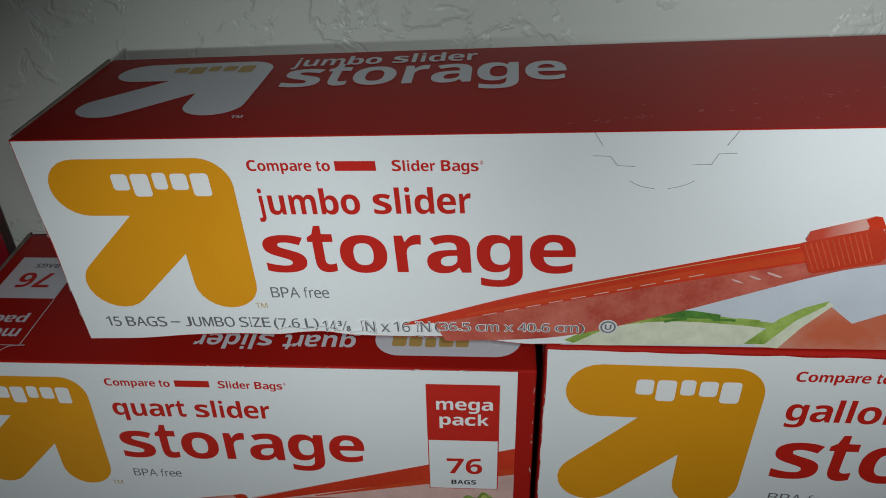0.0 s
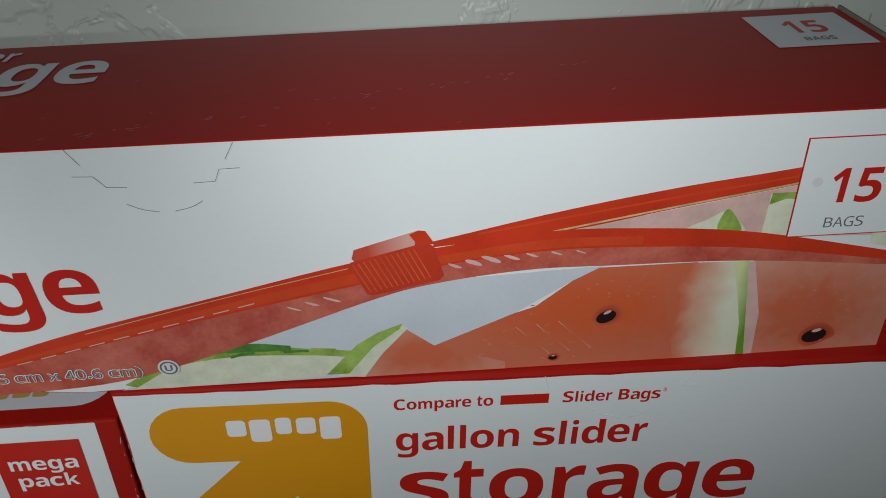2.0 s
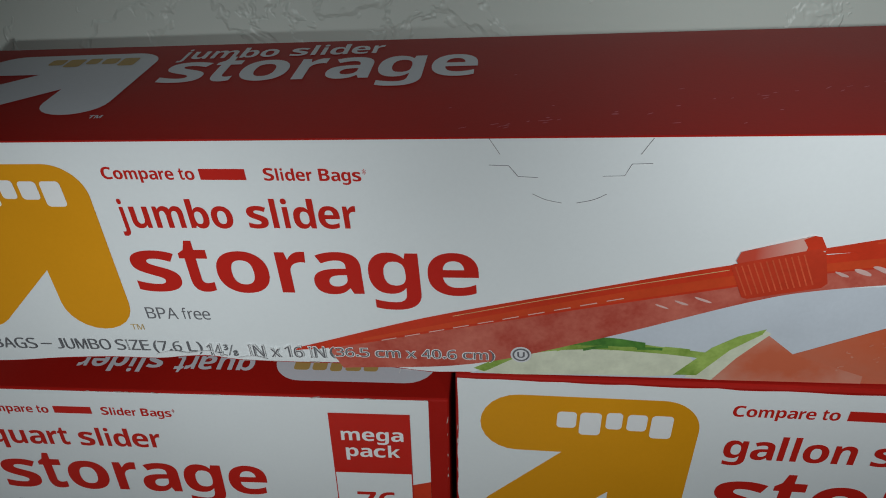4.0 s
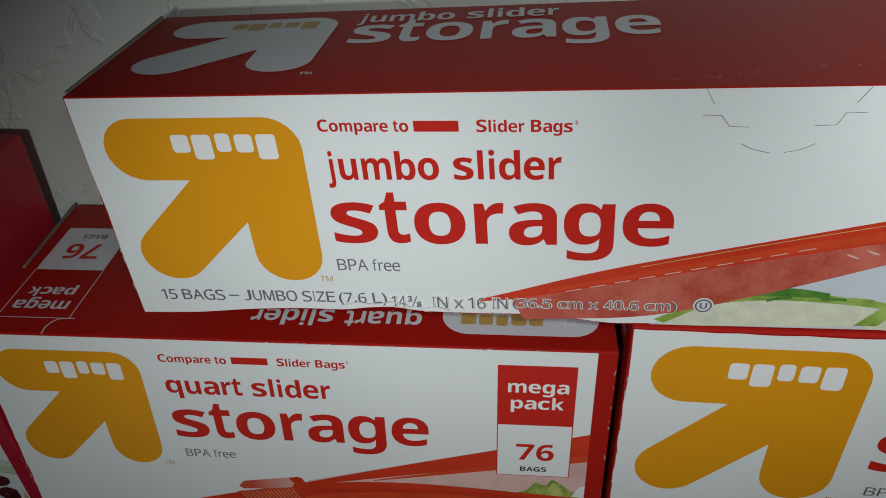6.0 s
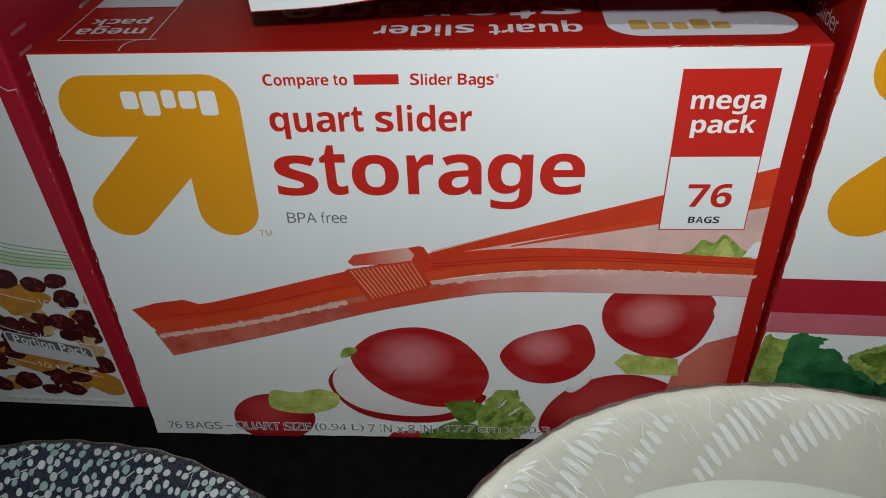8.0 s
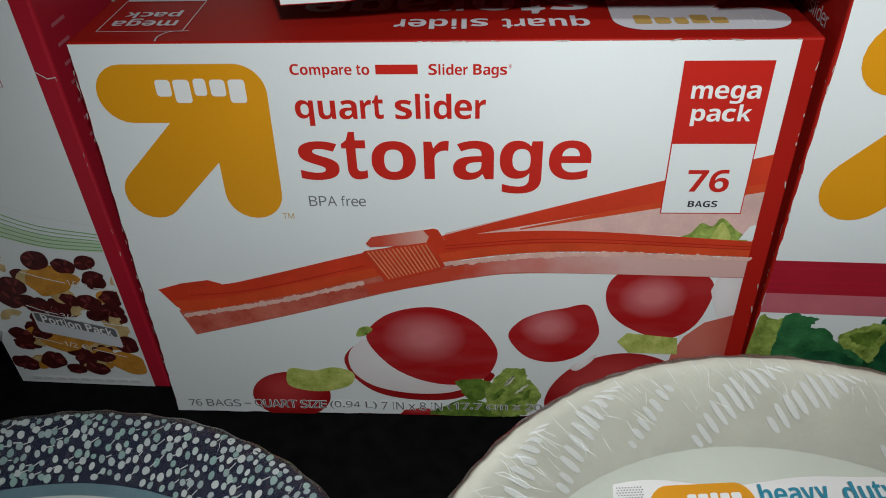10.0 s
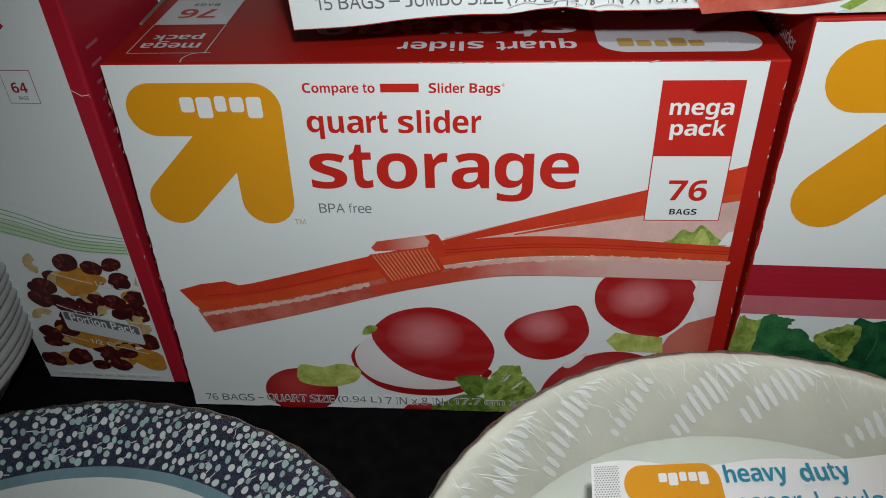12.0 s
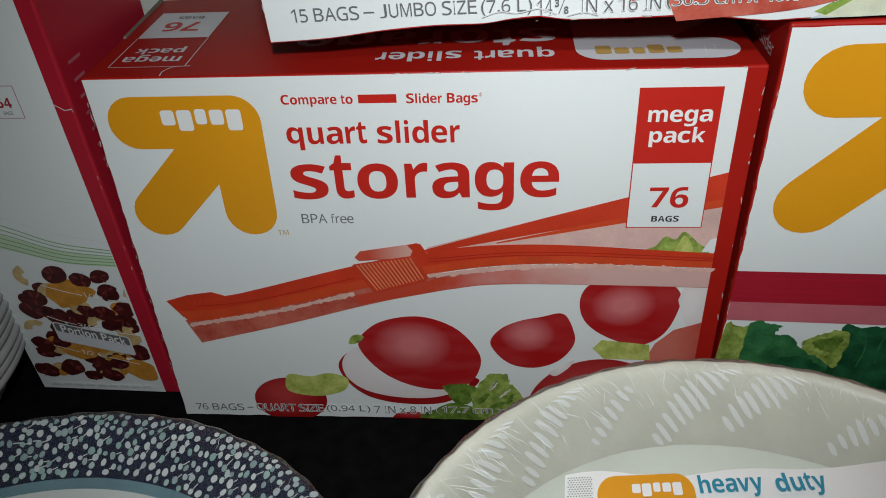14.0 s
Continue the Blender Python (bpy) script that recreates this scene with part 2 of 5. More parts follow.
def speckle_material():
    """Navy rim print strewn with pale and sea-green blossoms and short stems."""
    m, t, b = basic("speckled_navy_rim", 0.34, 0.3)
    tc = t.nodes.new("ShaderNodeTexCoord")
    base = (0.006, 0.010, 0.034)
    last = None
    for scale, size, tones, shift in ((520, 0.395, [(0.0, (0.20, 0.30, 0.29)), (0.45, (0.30, 0.40, 0.38)), (0.7, (0.62, 0.64, 0.62))], 0.0),
                                      (560, 0.37, [(0.0, (0.66, 0.68, 0.66)), (0.6, (0.50, 0.54, 0.54)), (0.9, (0.16, 0.24, 0.27))], 3.1)):
        mp = t.nodes.new("ShaderNodeMapping")
        mp.inputs["Location"].default_value = (shift, shift * 0.7, 0)
        mp.inputs["Scale"].default_value = (1, 1, 0.2)
        t.links.new(tc.outputs["Object"], mp.inputs[0])
        wob = node(t, "ShaderNodeTexNoise", Scale=420.0, Detail=1.0)
        t.links.new(mp.outputs[0], wob.inputs["Vector"])
        mx = t.nodes.new("ShaderNodeMix")
        mx.data_type = "VECTOR"
        mx.inputs["Factor"].default_value = 0.0009
        t.links.new(mp.outputs[0], mx.inputs["A"])
        t.links.new(wob.outputs["Color"], mx.inputs["B"])
        v = node(t, "ShaderNodeTexVoronoi", Scale=float(scale), Randomness=0.9)
        t.links.new(mx.outputs["Result"], v.inputs["Vector"])
        lt = t.nodes.new("ShaderNodeMath")
        lt.operation = "LESS_THAN"
        lt.inputs[1].default_value = size
        t.links.new(v.outputs["Distance"], lt.inputs[0])
        tone = ramp(t, tones)
        t.links.new(v.outputs["Color"], tone.inputs[0])
        mc = t.nodes.new("ShaderNodeMix")
        mc.data_type = "RGBA"
        t.links.new(lt.outputs[0], mc.inputs["Factor"])
        if last is None:
            mc.inputs["A"].default_value = (*base, 1)
        else:
            t.links.new(last.outputs["Result"], mc.inputs["A"])
        t.links.new(tone.outputs[0], mc.inputs["B"])
        last = mc
    t.links.new(last.outputs["Result"], b.inputs["Base Color"])
    return m


def wrap_material():
    """Clear shrink film: mostly see-through, with sharp glints on its creases."""
    m = bpy.data.materials.new("clear_film")
    m.use_nodes = True
    t = m.node_tree
    t.nodes.clear()
    out = t.nodes.new("ShaderNodeOutputMaterial")
    see = t.nodes.new("ShaderNodeBsdfTransparent")
    see.inputs[0].default_value = (0.96, 0.97, 0.96, 1)
    gl = t.nodes.new("ShaderNodeBsdfGlossy")
    gl.inputs["Roughness"].default_value = 0.20
    tc = t.nodes.new("ShaderNodeTexCoord")
    xyz = t.nodes.new("ShaderNodeSeparateXYZ")
    t.links.new(tc.outputs["Object"], xyz.inputs[0])
    turn = t.nodes.new("ShaderNodeMath")
    turn.operation = "ARCTAN2"
    t.links.new(xyz.outputs["Y"], turn.inputs[0])
    t.links.new(xyz.outputs["X"], turn.inputs[1])
    away = t.nodes.new("ShaderNodeVectorMath")
    away.operation = "LENGTH"
    t.links.new(tc.outputs["Object"], away.inputs[0])
    polar = t.nodes.new("ShaderNodeCombineXYZ")
    t.links.new(turn.outputs[0], polar.inputs["X"])
    far = t.nodes.new("ShaderNodeMath")
    far.operation = "MULTIPLY"
    far.inputs[1].default_value = 4.0
    t.links.new(away.outputs["Value"], far.inputs[0])
    t.links.new(far.outputs[0], polar.inputs["Y"])
    n = node(t, "ShaderNodeTexNoise", Scale=15.0, Detail=5.0, Roughness=0.6, Distortion=0.8)
    t.links.new(polar.outputs[0], n.inputs["Vector"])
    bp = node(t, "ShaderNodeBump", Strength=1.0, Distance=0.0035)
    t.links.new(n.outputs["Fac"], bp.inputs["Height"])
    t.links.new(bp.outputs[0], gl.inputs["Normal"])
    fr = node(t, "ShaderNodeFresnel", IOR=1.55)
    mx = t.nodes.new("ShaderNodeMixShader")
    t.links.new(fr.outputs[0], mx.inputs[0])
    t.links.new(see.outputs[0], mx.inputs[1])
    t.links.new(gl.outputs[0], mx.inputs[2])
    veil = node(t, "ShaderNodeBsdfDiffuse", Color=(0.80, 0.82, 0.74, 1))
    haze = t.nodes.new("ShaderNodeMixShader")
    haze.inputs[0].default_value = 0.012
    t.links.new(mx.outputs[0], haze.inputs[1])
    t.links.new(veil.outputs[0], haze.inputs[2])
    t.links.new(haze.outputs[0], out.inputs[0])
    return m




def blossom_material():
    """Small printed blossoms, each in one of a few pale tones."""
    m, t, b = basic("blossom_ink", 0.36, 0.2, 0.4)
    geo = t.nodes.new("ShaderNodeNewGeometry")
    tone = ramp(t, [(0.0, (0.62, 0.65, 0.64)), (0.40, (0.44, 0.50, 0.51)), (0.62, (0.24, 0.34, 0.34)), (0.82, (0.30, 0.46, 0.42)), (1.0, (0.70, 0.71, 0.69))])
    t.links.new(geo.outputs["Random Per Island"], tone.inputs[0])
    t.links.new(tone.outputs[0], b.inputs["Base Color"])
    return m


BLOSSOM = blossom_material()
NAVY = printed("navy_rim_ink", (0.007, 0.011, 0.036), vary=0.3, big=90, rough=0.34, coat=0.2)
# plain white that paints the glints along the film's creases
CREASE_GLINT = printed("crease_glint_white", (0.78, 0.80, 0.78), vary=0.05, rough=0.25)
BEAD = printed("pale_bead_ink", (0.68, 0.42, 0.36), vary=0.15, big=200)
SHELF, WALL, SPECKLE, WRAP = shelf_material(), wall_material(), speckle_material(), wrap_material()
# white foam with the weak light on the stack put into its colour
FOAM = printed("dimmed_white_foam", (0.36, 0.37, 0.37), vary=0.06, rough=0.6, coat=0.0, big=60)


# ---- building helpers ----
def part(name, bm, material, parent=None, label="", smooth=False):
    me = bpy.data.meshes.new(name)
    bm.to_mesh(me)
    bm.free()
    me.materials.append(material)
    if smooth:
        me.polygons.foreach_set("use_smooth", [True] * len(me.polygons))
    ob = new(name, me)
    if parent is not None:
        ob.parent = parent
    if label:
        ob["label"] = label
    return ob


def holder(name, place, label, category, group=""):
    e = new(name)
    e.empty_display_size = 0.02
    e.location = place
    return tagged(e, label, category, group)


class Face:
    """A flat printed side of a carton: (u, v) in metres from its lower left corner, h above the board."""

    def __init__(self, origin, bl, br, tr, tl, size=None):
        o = Vector(origin)
        self.c = [Vector(p) - o for p in (bl, br, tr, tl)]
        self.w = ((self.c[1] - self.c[0]).length + (self.c[2] - self.c[3]).length) / 2
        self.h = ((self.c[3] - self.c[0]).length + (self.c[2] - self.c[1]).length) / 2
        if size:
            self.w, self.h = size
        self.panel = None
        self.n = (self.c[2] - self.c[0]).cross(self.c[3] - self.c[1]).normalized()

    def at(self, u, v, h=0.0):
        a, b = u / self.w, v / self.h
        lo, hi = self.c[0].lerp(self.c[1], a), self.c[3].lerp(self.c[2], a)
        return lo.lerp(hi, b) + self.n * h


LAYER = 0.00010


def smooth_line(pts, steps=8):
    """Points along a curve through a few given ones."""
    p = [np.array(q, float) for q in pts]
    p = [2 * p[0] - p[1], *p, 2 * p[-1] - p[-2]]
    out = []
    for i in range(1, len(p) - 2):
        for k in range(steps):
            s = k / steps
            out.append(0.5 * (2 * p[i] + (p[i + 1] - p[i - 1]) * s + (2 * p[i - 1] - 5 * p[i] + 4 * p[i + 1] - p[i + 2]) * s * s
                              + (3 * p[i] - p[i - 1] - 3 * p[i + 1] + p[i + 2]) * s ** 3))
    out.append(p[-2])
    return [tuple(q) for q in out]


def fill(bm, face, outline, h):
    vs = [bm.verts.new(face.at(u, v, h)) for u, v in outline]
    f = bm.faces.new(vs)
    f.normal_update()
    if f.normal.dot(face.n) < 0:
        f.normal_flip()
    return f


def patch(name, face, outline, level, material, parent, label=""):
    bm = bmesh.new()
    fill(bm, face, outline, level * LAYER)
    ob = part(name, bm, material, face.panel or parent, label)
    if name == "front_panel":
        face.panel = ob
    return ob


def blob(name, face, outline, level, material, parent, label=""):
    """A closed soft outline through a few corners."""
    pts = list(outline)
    ring = smooth_line([pts[-1], *pts, pts[0], pts[1]], 6)[6:-6]
    return patch(name, face, ring[:-1] if ring[0] == ring[-1] else ring, level, material, parent, label)


def frill(name, face, outline, level, material, parent, amount, seed, label=""):
    """A leaf: a soft outline with a crinkled, toothed edge."""
    rnd = random.Random(seed)
    pts = list(outline)
    ring = smooth_line([pts[-1], *pts, pts[0], pts[1]], 6)[6:-7]
    return patch(name, face, [(u + rnd.uniform(-amount, amount), v + rnd.uniform(-amount, amount)) for u, v in ring], level, material, parent, label)


def oval(cx, cy, rx, ry, turn=0.0, n=36, rough=0.0, seed=0):
    r = random.Random(seed)
    ca, sa = math.cos(turn), math.sin(turn)
    out = []
    for i in range(n):
        a = 2 * math.pi * i / n
        k = 1 + rough * r.uniform(-1, 1)
        x, y = rx * k * math.cos(a), ry * k * math.sin(a)
        out.append((cx + x * ca - y * sa, cy + x * sa + y * ca))
    return out


def box4(u0, v0, u1, v1):
    return [(u0, v0), (u1, v0), (u1, v1), (u0, v1)]


def rounded(u0, v0, u1, v1, r, n=5):
    out = []
    for cx, cy, a0 in ((u1 - r, v1 - r, 0), (u0 + r, v1 - r, 90), (u0 + r, v0 + r, 180), (u1 - r, v0 + r, 270)):
        for i in range(n + 1):
            a = radians(a0 + 90 * i / n)
            out.append((cx + r * math.cos(a), cy + r * math.sin(a)))
    return out


def band(name, face, top, bottom, level, material, parent, label="", steps=10):
    """A printed strip between two curves."""
    a, b = smooth_line(top, steps), smooth_line(bottom, steps)
    k = 48

    def even(line):
        t = np.linspace(0, len(line) - 1, k)
        xs = np.interp(t, range(len(line)), [q[0] for q in line])
        ys = np.interp(t, range(len(line)), [q[1] for q in line])
        return list(zip(xs, ys))

    a, b = even(a), even(b)
    bm = bmesh.new()
    va = [bm.verts.new(face.at(*q, level * LAYER)) for q in a]
    vb = [bm.verts.new(face.at(*q, level * LAYER)) for q in b]
    for i in range(k - 1):
        f = bm.faces.new((vb[i], vb[i + 1], va[i + 1], va[i]))
        f.normal_update()
        if f.normal.dot(face.n) < 0:
            f.normal_flip()
    return part(name, bm, material, face.panel or parent, label)


def stroke(bm, face, pts, width, h):
    """One line of even width, mitred at its bends."""
    p = [np.array(q, float) for q in pts]
    left, right = [], []
    for i in range(len(p)):
        a = p[i] - p[i - 1] if i else p[1] - p[0]
        b = p[i + 1] - p[i] if i + 1 < len(p) else a
        a, b = a / (np.linalg.norm(a) or 1e-9), b / (np.linalg.norm(b) or 1e-9)
        n = np.array((-(a[1] + b[1]), a[0] + b[0]))
        n = n / (np.linalg.norm(n) or 1e-9)
        k = width / 2 / max(0.5, abs(n @ np.array((-a[1], a[0]))))
        left.append(bm.verts.new(face.at(*(p[i] + n * k), h)))
        right.append(bm.verts.new(face.at(*(p[i] - n * k), h)))
    for i in range(len(p) - 1):
        f = bm.faces.new((right[i], right[i + 1], left[i + 1], left[i]))
        f.normal_update()
        if f.normal.dot(face.n) < 0:
            f.normal_flip()


def strokes(name, face, lines, width, level, material, parent, label=""):
    """Thin printed lines, each a part of its own."""
    for i, pts in enumerate(lines):
        bm = bmesh.new()
        stroke(bm, face, pts, width, (level + 0.02 * i) * LAYER)
        part(name, bm, material, face.panel or parent, label if i == 0 else "")


# advance, left, bottom, right and top of each letter of a bold grotesque, in thousandths
BOLD = dict(
    a=(556, 29, -14, 527, 546), b=(611, 61, -14, 578, 718), c=(556, 34, -14, 524, 546), d=(611, 34, -14, 551, 718), e=(556, 23, -14, 528, 546), f=(333, 10, 0, 318, 727),
    g=(611, 40, -217, 553, 546), h=(611, 65, 0, 546, 718), i=(278, 69, 0, 209, 725), j=(278, 3, -214, 209, 725), k=(556, 69, 0, 562, 718), l=(278, 69, 0, 209, 718),
    m=(889, 64, 0, 826, 546), n=(611, 65, 0, 546, 546), o=(611, 34, -14, 578, 546), p=(611, 62, -207, 578, 546), q=(611, 34, -207, 552, 546), r=(389, 64, 0, 373, 546),
    s=(556, 30, -14, 519, 546), t=(333, 10, -6, 309, 676))
BOLD.update(dict(
    u=(611, 66, -14, 545, 532), v=(556, 13, 0, 543, 532), w=(778, 10, 0, 769, 532), x=(556, 15, 0, 541, 532), y=(556, 10, -214, 539, 532), z=(500, 20, 0, 480, 532),
    A=(722, 20, 0, 702, 718), B=(722, 76, 0, 669, 718), C=(722, 44, -19, 684, 737), E=(667, 76, 0, 621, 718), G=(778, 44, -19, 713, 737), I=(278, 64, 0, 214, 718),
    J=(556, 22, -18, 484, 718), L=(611, 76, 0, 583, 718), M=(833, 69, 0, 765, 718), N=(722, 69, 0, 654, 718), O=(778, 44, -19, 734, 737), P=(667, 73, 0, 627, 718)))
BOLD.update(dict(
    Q=(778, 44, -52, 737, 737), R=(722, 76, 0, 677, 718), S=(667, 39, -19, 629, 737), T=(611, 14, 0, 598, 718), U=(722, 72, -19, 651, 718), Z=(611, 25, 0, 586, 718)))
for sign, box in zip("0123456789().,/*", ((32, -19, 524, 710), (69, 0, 378, 710), (26, 0, 511, 710), (27, -19, 516, 710), (27, 0, 526, 710), (27, -19, 516, 698), (31, -19, 520, 710), (25, 0, 528, 698),
                                         (32, -19, 524, 710), (30, -19, 522, 710), (35, -208, 314, 734), (19, -208, 298, 734), (64, 0, 214, 146), (64, -168, 214, 146), (-33, -19, 311, 737), (27, 387, 362, 718))):
    BOLD[sign] = ({"(": 333, ")": 333, ".": 278, ",": 278, "/": 278, "*": 389}.get(sign, 556), *box)


def sans(sign, heavy):
    """The built-in font's plain sans form of a letter or figure, heavy or light."""
    if sign.islower():
        return chr((0x1D5EE if heavy else 0x1D5BA) + ord(sign) - ord("a"))
    if sign.isupper():
        return chr((0x1D5D4 if heavy else 0x1D5A0) + ord(sign) - ord("A"))
    if sign.isdigit():
        return chr((0x1D7EC if heavy else 0x1D7E2) + ord(sign) - ord("0"))
    return sign


@functools.lru_cache(None)
def glyph(sign, heavy):
    """One letter of the built-in font as corners and faces within a unit square."""
    for body in (sans(sign, heavy), sign):
        cu = bpy.data.curves.new("letter", "FONT")
        cu.body, cu.size, cu.resolution_u = body, 1.0, 4
        tmp = bpy.data.objects.new("letter", cu)
        scene.collection.objects.link(tmp)
        bpy.context.view_layer.update()
        me = bpy.data.meshes.new_from_object(tmp.evaluated_get(bpy.context.evaluated_depsgraph_get()))
        bpy.data.objects.remove(tmp)
        bpy.data.curves.remove(cu)
        co = np.array([v.co[:2] for v in me.vertices])
        faces = [tuple(p.vertices) for p in me.polygons]
        bpy.data.meshes.remove(me)
        if 3 < len(co) < 900:
            break
    lo, hi = co.min(0), co.max(0)
    return (co - lo) / (hi - lo), faces


def ink_span(words):
    """How far the tallest and lowest letters of the words reach from their line."""
    marks = [BOLD[ch] for ch in words if ch != " "]
    return min(m[2] for m in marks), max(m[4] for m in marks)


def line_box(words, u0, u1, base, cap):
    """The ink's rectangle for words on a line of that height with capitals of that size."""
    low, high = ink_span(words)
    return u0, base + low * cap / 718, u1, base + high * cap / 718


def lettering(name, face, words, u0, v0, u1, v1, level, material, parent, heavy=True, label="", grow=0.0, slant=0.0):
    """Words set so that their ink fills the given rectangle of the face; slant is the line's rise from end to end."""
    at, boxes = 0, []
    for ch in words:
        if ch != " ":
            boxes.append((ch, at + BOLD[ch][1], BOLD[ch][2], at + BOLD[ch][3], BOLD[ch][4]))
        at += 278 if ch == " " else BOLD[ch][0]
    x0, x1 = boxes[0][1], boxes[-1][3]
    low, high = ink_span(words)
    k, tall = (u1 - u0) / (x1 - x0), (v1 - v0) / (high - low)
    base = v0 - low * tall
    bm = bmesh.new()

    def put(outline, faces, box, h):
        vs = []
        for a, b in outline:
            x, y = box[0] + (box[2] - box[0]) * a, box[1] + (box[3] - box[1]) * b
            u, v = u0 + (x - x0) * k, base + y * tall
            u += grow * (2 * a - 1)
            v += grow * (2 * b - 1) + slant * (x - x0) / (x1 - x0)
            vs.append(bm.verts.new(face.at(u, v, h)))
        for q in faces:
            f = bm.faces.new([vs[i] for i in q])
            f.normal_update()
            if f.normal.dot(face.n) < 0:
                f.normal_flip()

    for i, (ch, left, low, right, high) in enumerate(boxes):
        h = (level + 0.12 * (i % 3)) * LAYER
        if ch in "lIi" and not heavy:
            left, right = left + 18, right - 18
        co, faces = glyph(ch, heavy)
        put(co, faces, (left, low, right, high), h)
    return part(name, bm, material, face.panel or parent, label)


def mark_outline(r):
    """One outline of the mark, x to the right and y down from its upper left corner."""
    a, b, c, e = (0.0092, 0.0091), (0.0417, 0.0091), (0.0413, 0.0420), (0.0090, 0.0421)
    arc = lambda m, a0, a1: [(m[0] + r * math.cos(radians(a0 + (a1 - a0) * i / 12)), m[1] - r * math.sin(radians(a0 + (a1 - a0) * i / 12))) for i in range(13)]
    k = r * math.sqrt(2)
    return (arc(a, 90, 270) + [(b[0] - (a[1] + r - b[1]) - k, a[1] + r)] + arc(e, 135, 315) + [(c[0] - r, b[1] + (b[0] - c[0] + r) + k)] + arc(c, 180, 360) + arc(b, 0, 90))


BLOCKS = ((0.0182, 0.0227, 0.0047, 0.0098), (0.0235, 0.0284, 0.0047, 0.0118), (0.0295, 0.0332, 0.0044, 0.0096), (0.0343, 0.0388, 0.0047, 0.0098), (0.0397, 0.0446, 0.0047, 0.0118))


def arrow_mark(face, u, top, sx, sy, level, ink, wordink, parent):
    """The three-armed rounded mark, with plain blocks where its lettering stands."""
    at = lambda x, y: (u + x * sx, face.h - top - y * sy)
    patch("arrow_mark", face, [at(x, y) for x, y in mark_outline(0.0090)], level, ink, parent)
    for x0, x1, y0, y1 in BLOCKS:
        a, b = at(x0, y1), at(x1, y0)
        patch("mark_block", face, rounded(a[0], a[1], b[0], b[1], 0.0010 * sy), level + 1, wordink, parent)


def header(face, level, parent, mark, lines, small=None, ink=None, dark=None, mark_ink=None, mark_word=None):
    """The block of lettering that each carton of the range carries beside the mark.
    mark: left, top, width and height scale; lines: words, left, right, depth of the line below the edge, capital height, drop along the line."""
    ink, dark = ink or WORDRED, dark or GREYINK
    H = face.h
    arrow_mark(face, *mark, level, mark_ink or ORANGE, mark_word or WHITEINK, parent)
    for i, (words, u0, u1, depth, cap, drop) in enumerate(lines):
        lettering("lettering", face, words, *line_box(words, u0, u1, H - depth, cap), level + 0.4 * (i % 2), ink, parent, True, slant=-drop)
    if small:
        for words, u0, u1, depth, cap, drop in small:
            if words == "bar":
                patch("word_bar", face, [(u0, H - depth), (u1, H - depth - drop), (u1, H - depth - drop + cap), (u0, H - depth + cap)], level, ink, parent)
            else:
                lettering("small_print", face, words, *line_box(words, u0, u1, H - depth, cap), level, OCHRE if words == "TM" else dark if words == "BPA free" else ink, parent, ink is WORDRED and words not in ("BPA free", "TM"), slant=-drop)


def solid(name, corners, material, parent, bevel=0.0006):
    """A closed board box from eight corners: four below, four above, in turn."""
    bm = bmesh.new()
    v = [bm.verts.new(c) for c in corners]
    for q in ((3, 2, 1, 0), (4, 5, 6, 7), (0, 1, 5, 4), (1, 2, 6, 5), (2, 3, 7, 6), (3, 0, 4, 7)):
        bm.faces.new([v[i] for i in q])
    bmesh.ops.recalc_face_normals(bm, faces=bm.faces)
    if bevel:
        bmesh.ops.bevel(bm, geom=bm.edges[:], offset=bevel, segments=2, affect="EDGES", profile=0.5)
    return part(name, bm, material, parent)


def worn_outline(u0, v0, u1, v1, amount, seed, sides="lr"):
    """A rectangle whose chosen sides are slightly ragged, as scuffed print is."""
    r = random.Random(seed)
    out = []
    n = 46
    for i in range(n):
        out.append((u0 + (u1 - u0) * i / n, v0 + (r.uniform(0, amount) if "b" in sides else 0)))
    for i in range(n):
        out.append((u1 - (r.uniform(0, amount) if "r" in sides else 0), v0 + (v1 - v0) * i / n))
    for i in range(n):
        out.append((u1 - (u1 - u0) * i / n, v1 - (r.uniform(0, amount) if "t" in sides else 0)))
    for i in range(n):
        out.append((u0 + (r.uniform(0, amount) if "l" in sides else 0), v1 - (v1 - v0) * i / n))
    return out


def frays(face, along, level, parent, seed, count=14, size=0.0011):
    """Small torn flecks of bare board along an edge from one (u, v) to another."""
    r = random.Random(seed)
    bm = bmesh.new()
    (a, b), (c, d) = along
    for i in range(count):
        t = r.random()
        x, y = a + (c - a) * t, b + (d - b) * t
        s = size * r.uniform(0.25, 1.0)
        long = 1 + 2.2 * r.random()
        horizontal = abs(c - a) > abs(d - b)
        rx, ry = (s * long, s * 0.35) if horizontal else (s * 0.35, s * long)
        fill(bm, face, oval(x, y, rx * 0.5, ry * 0.5, r.uniform(-0.2, 0.2), 9, 0.35, seed * 77 + i), (level + 0.02 * i) * LAYER)
    return tagged(part("edge_wear", bm, FRAY, parent, "frayed bare board at the worn edge"), kind="stuff")


# ---- the setting ----
WALL_Y = 0.2825


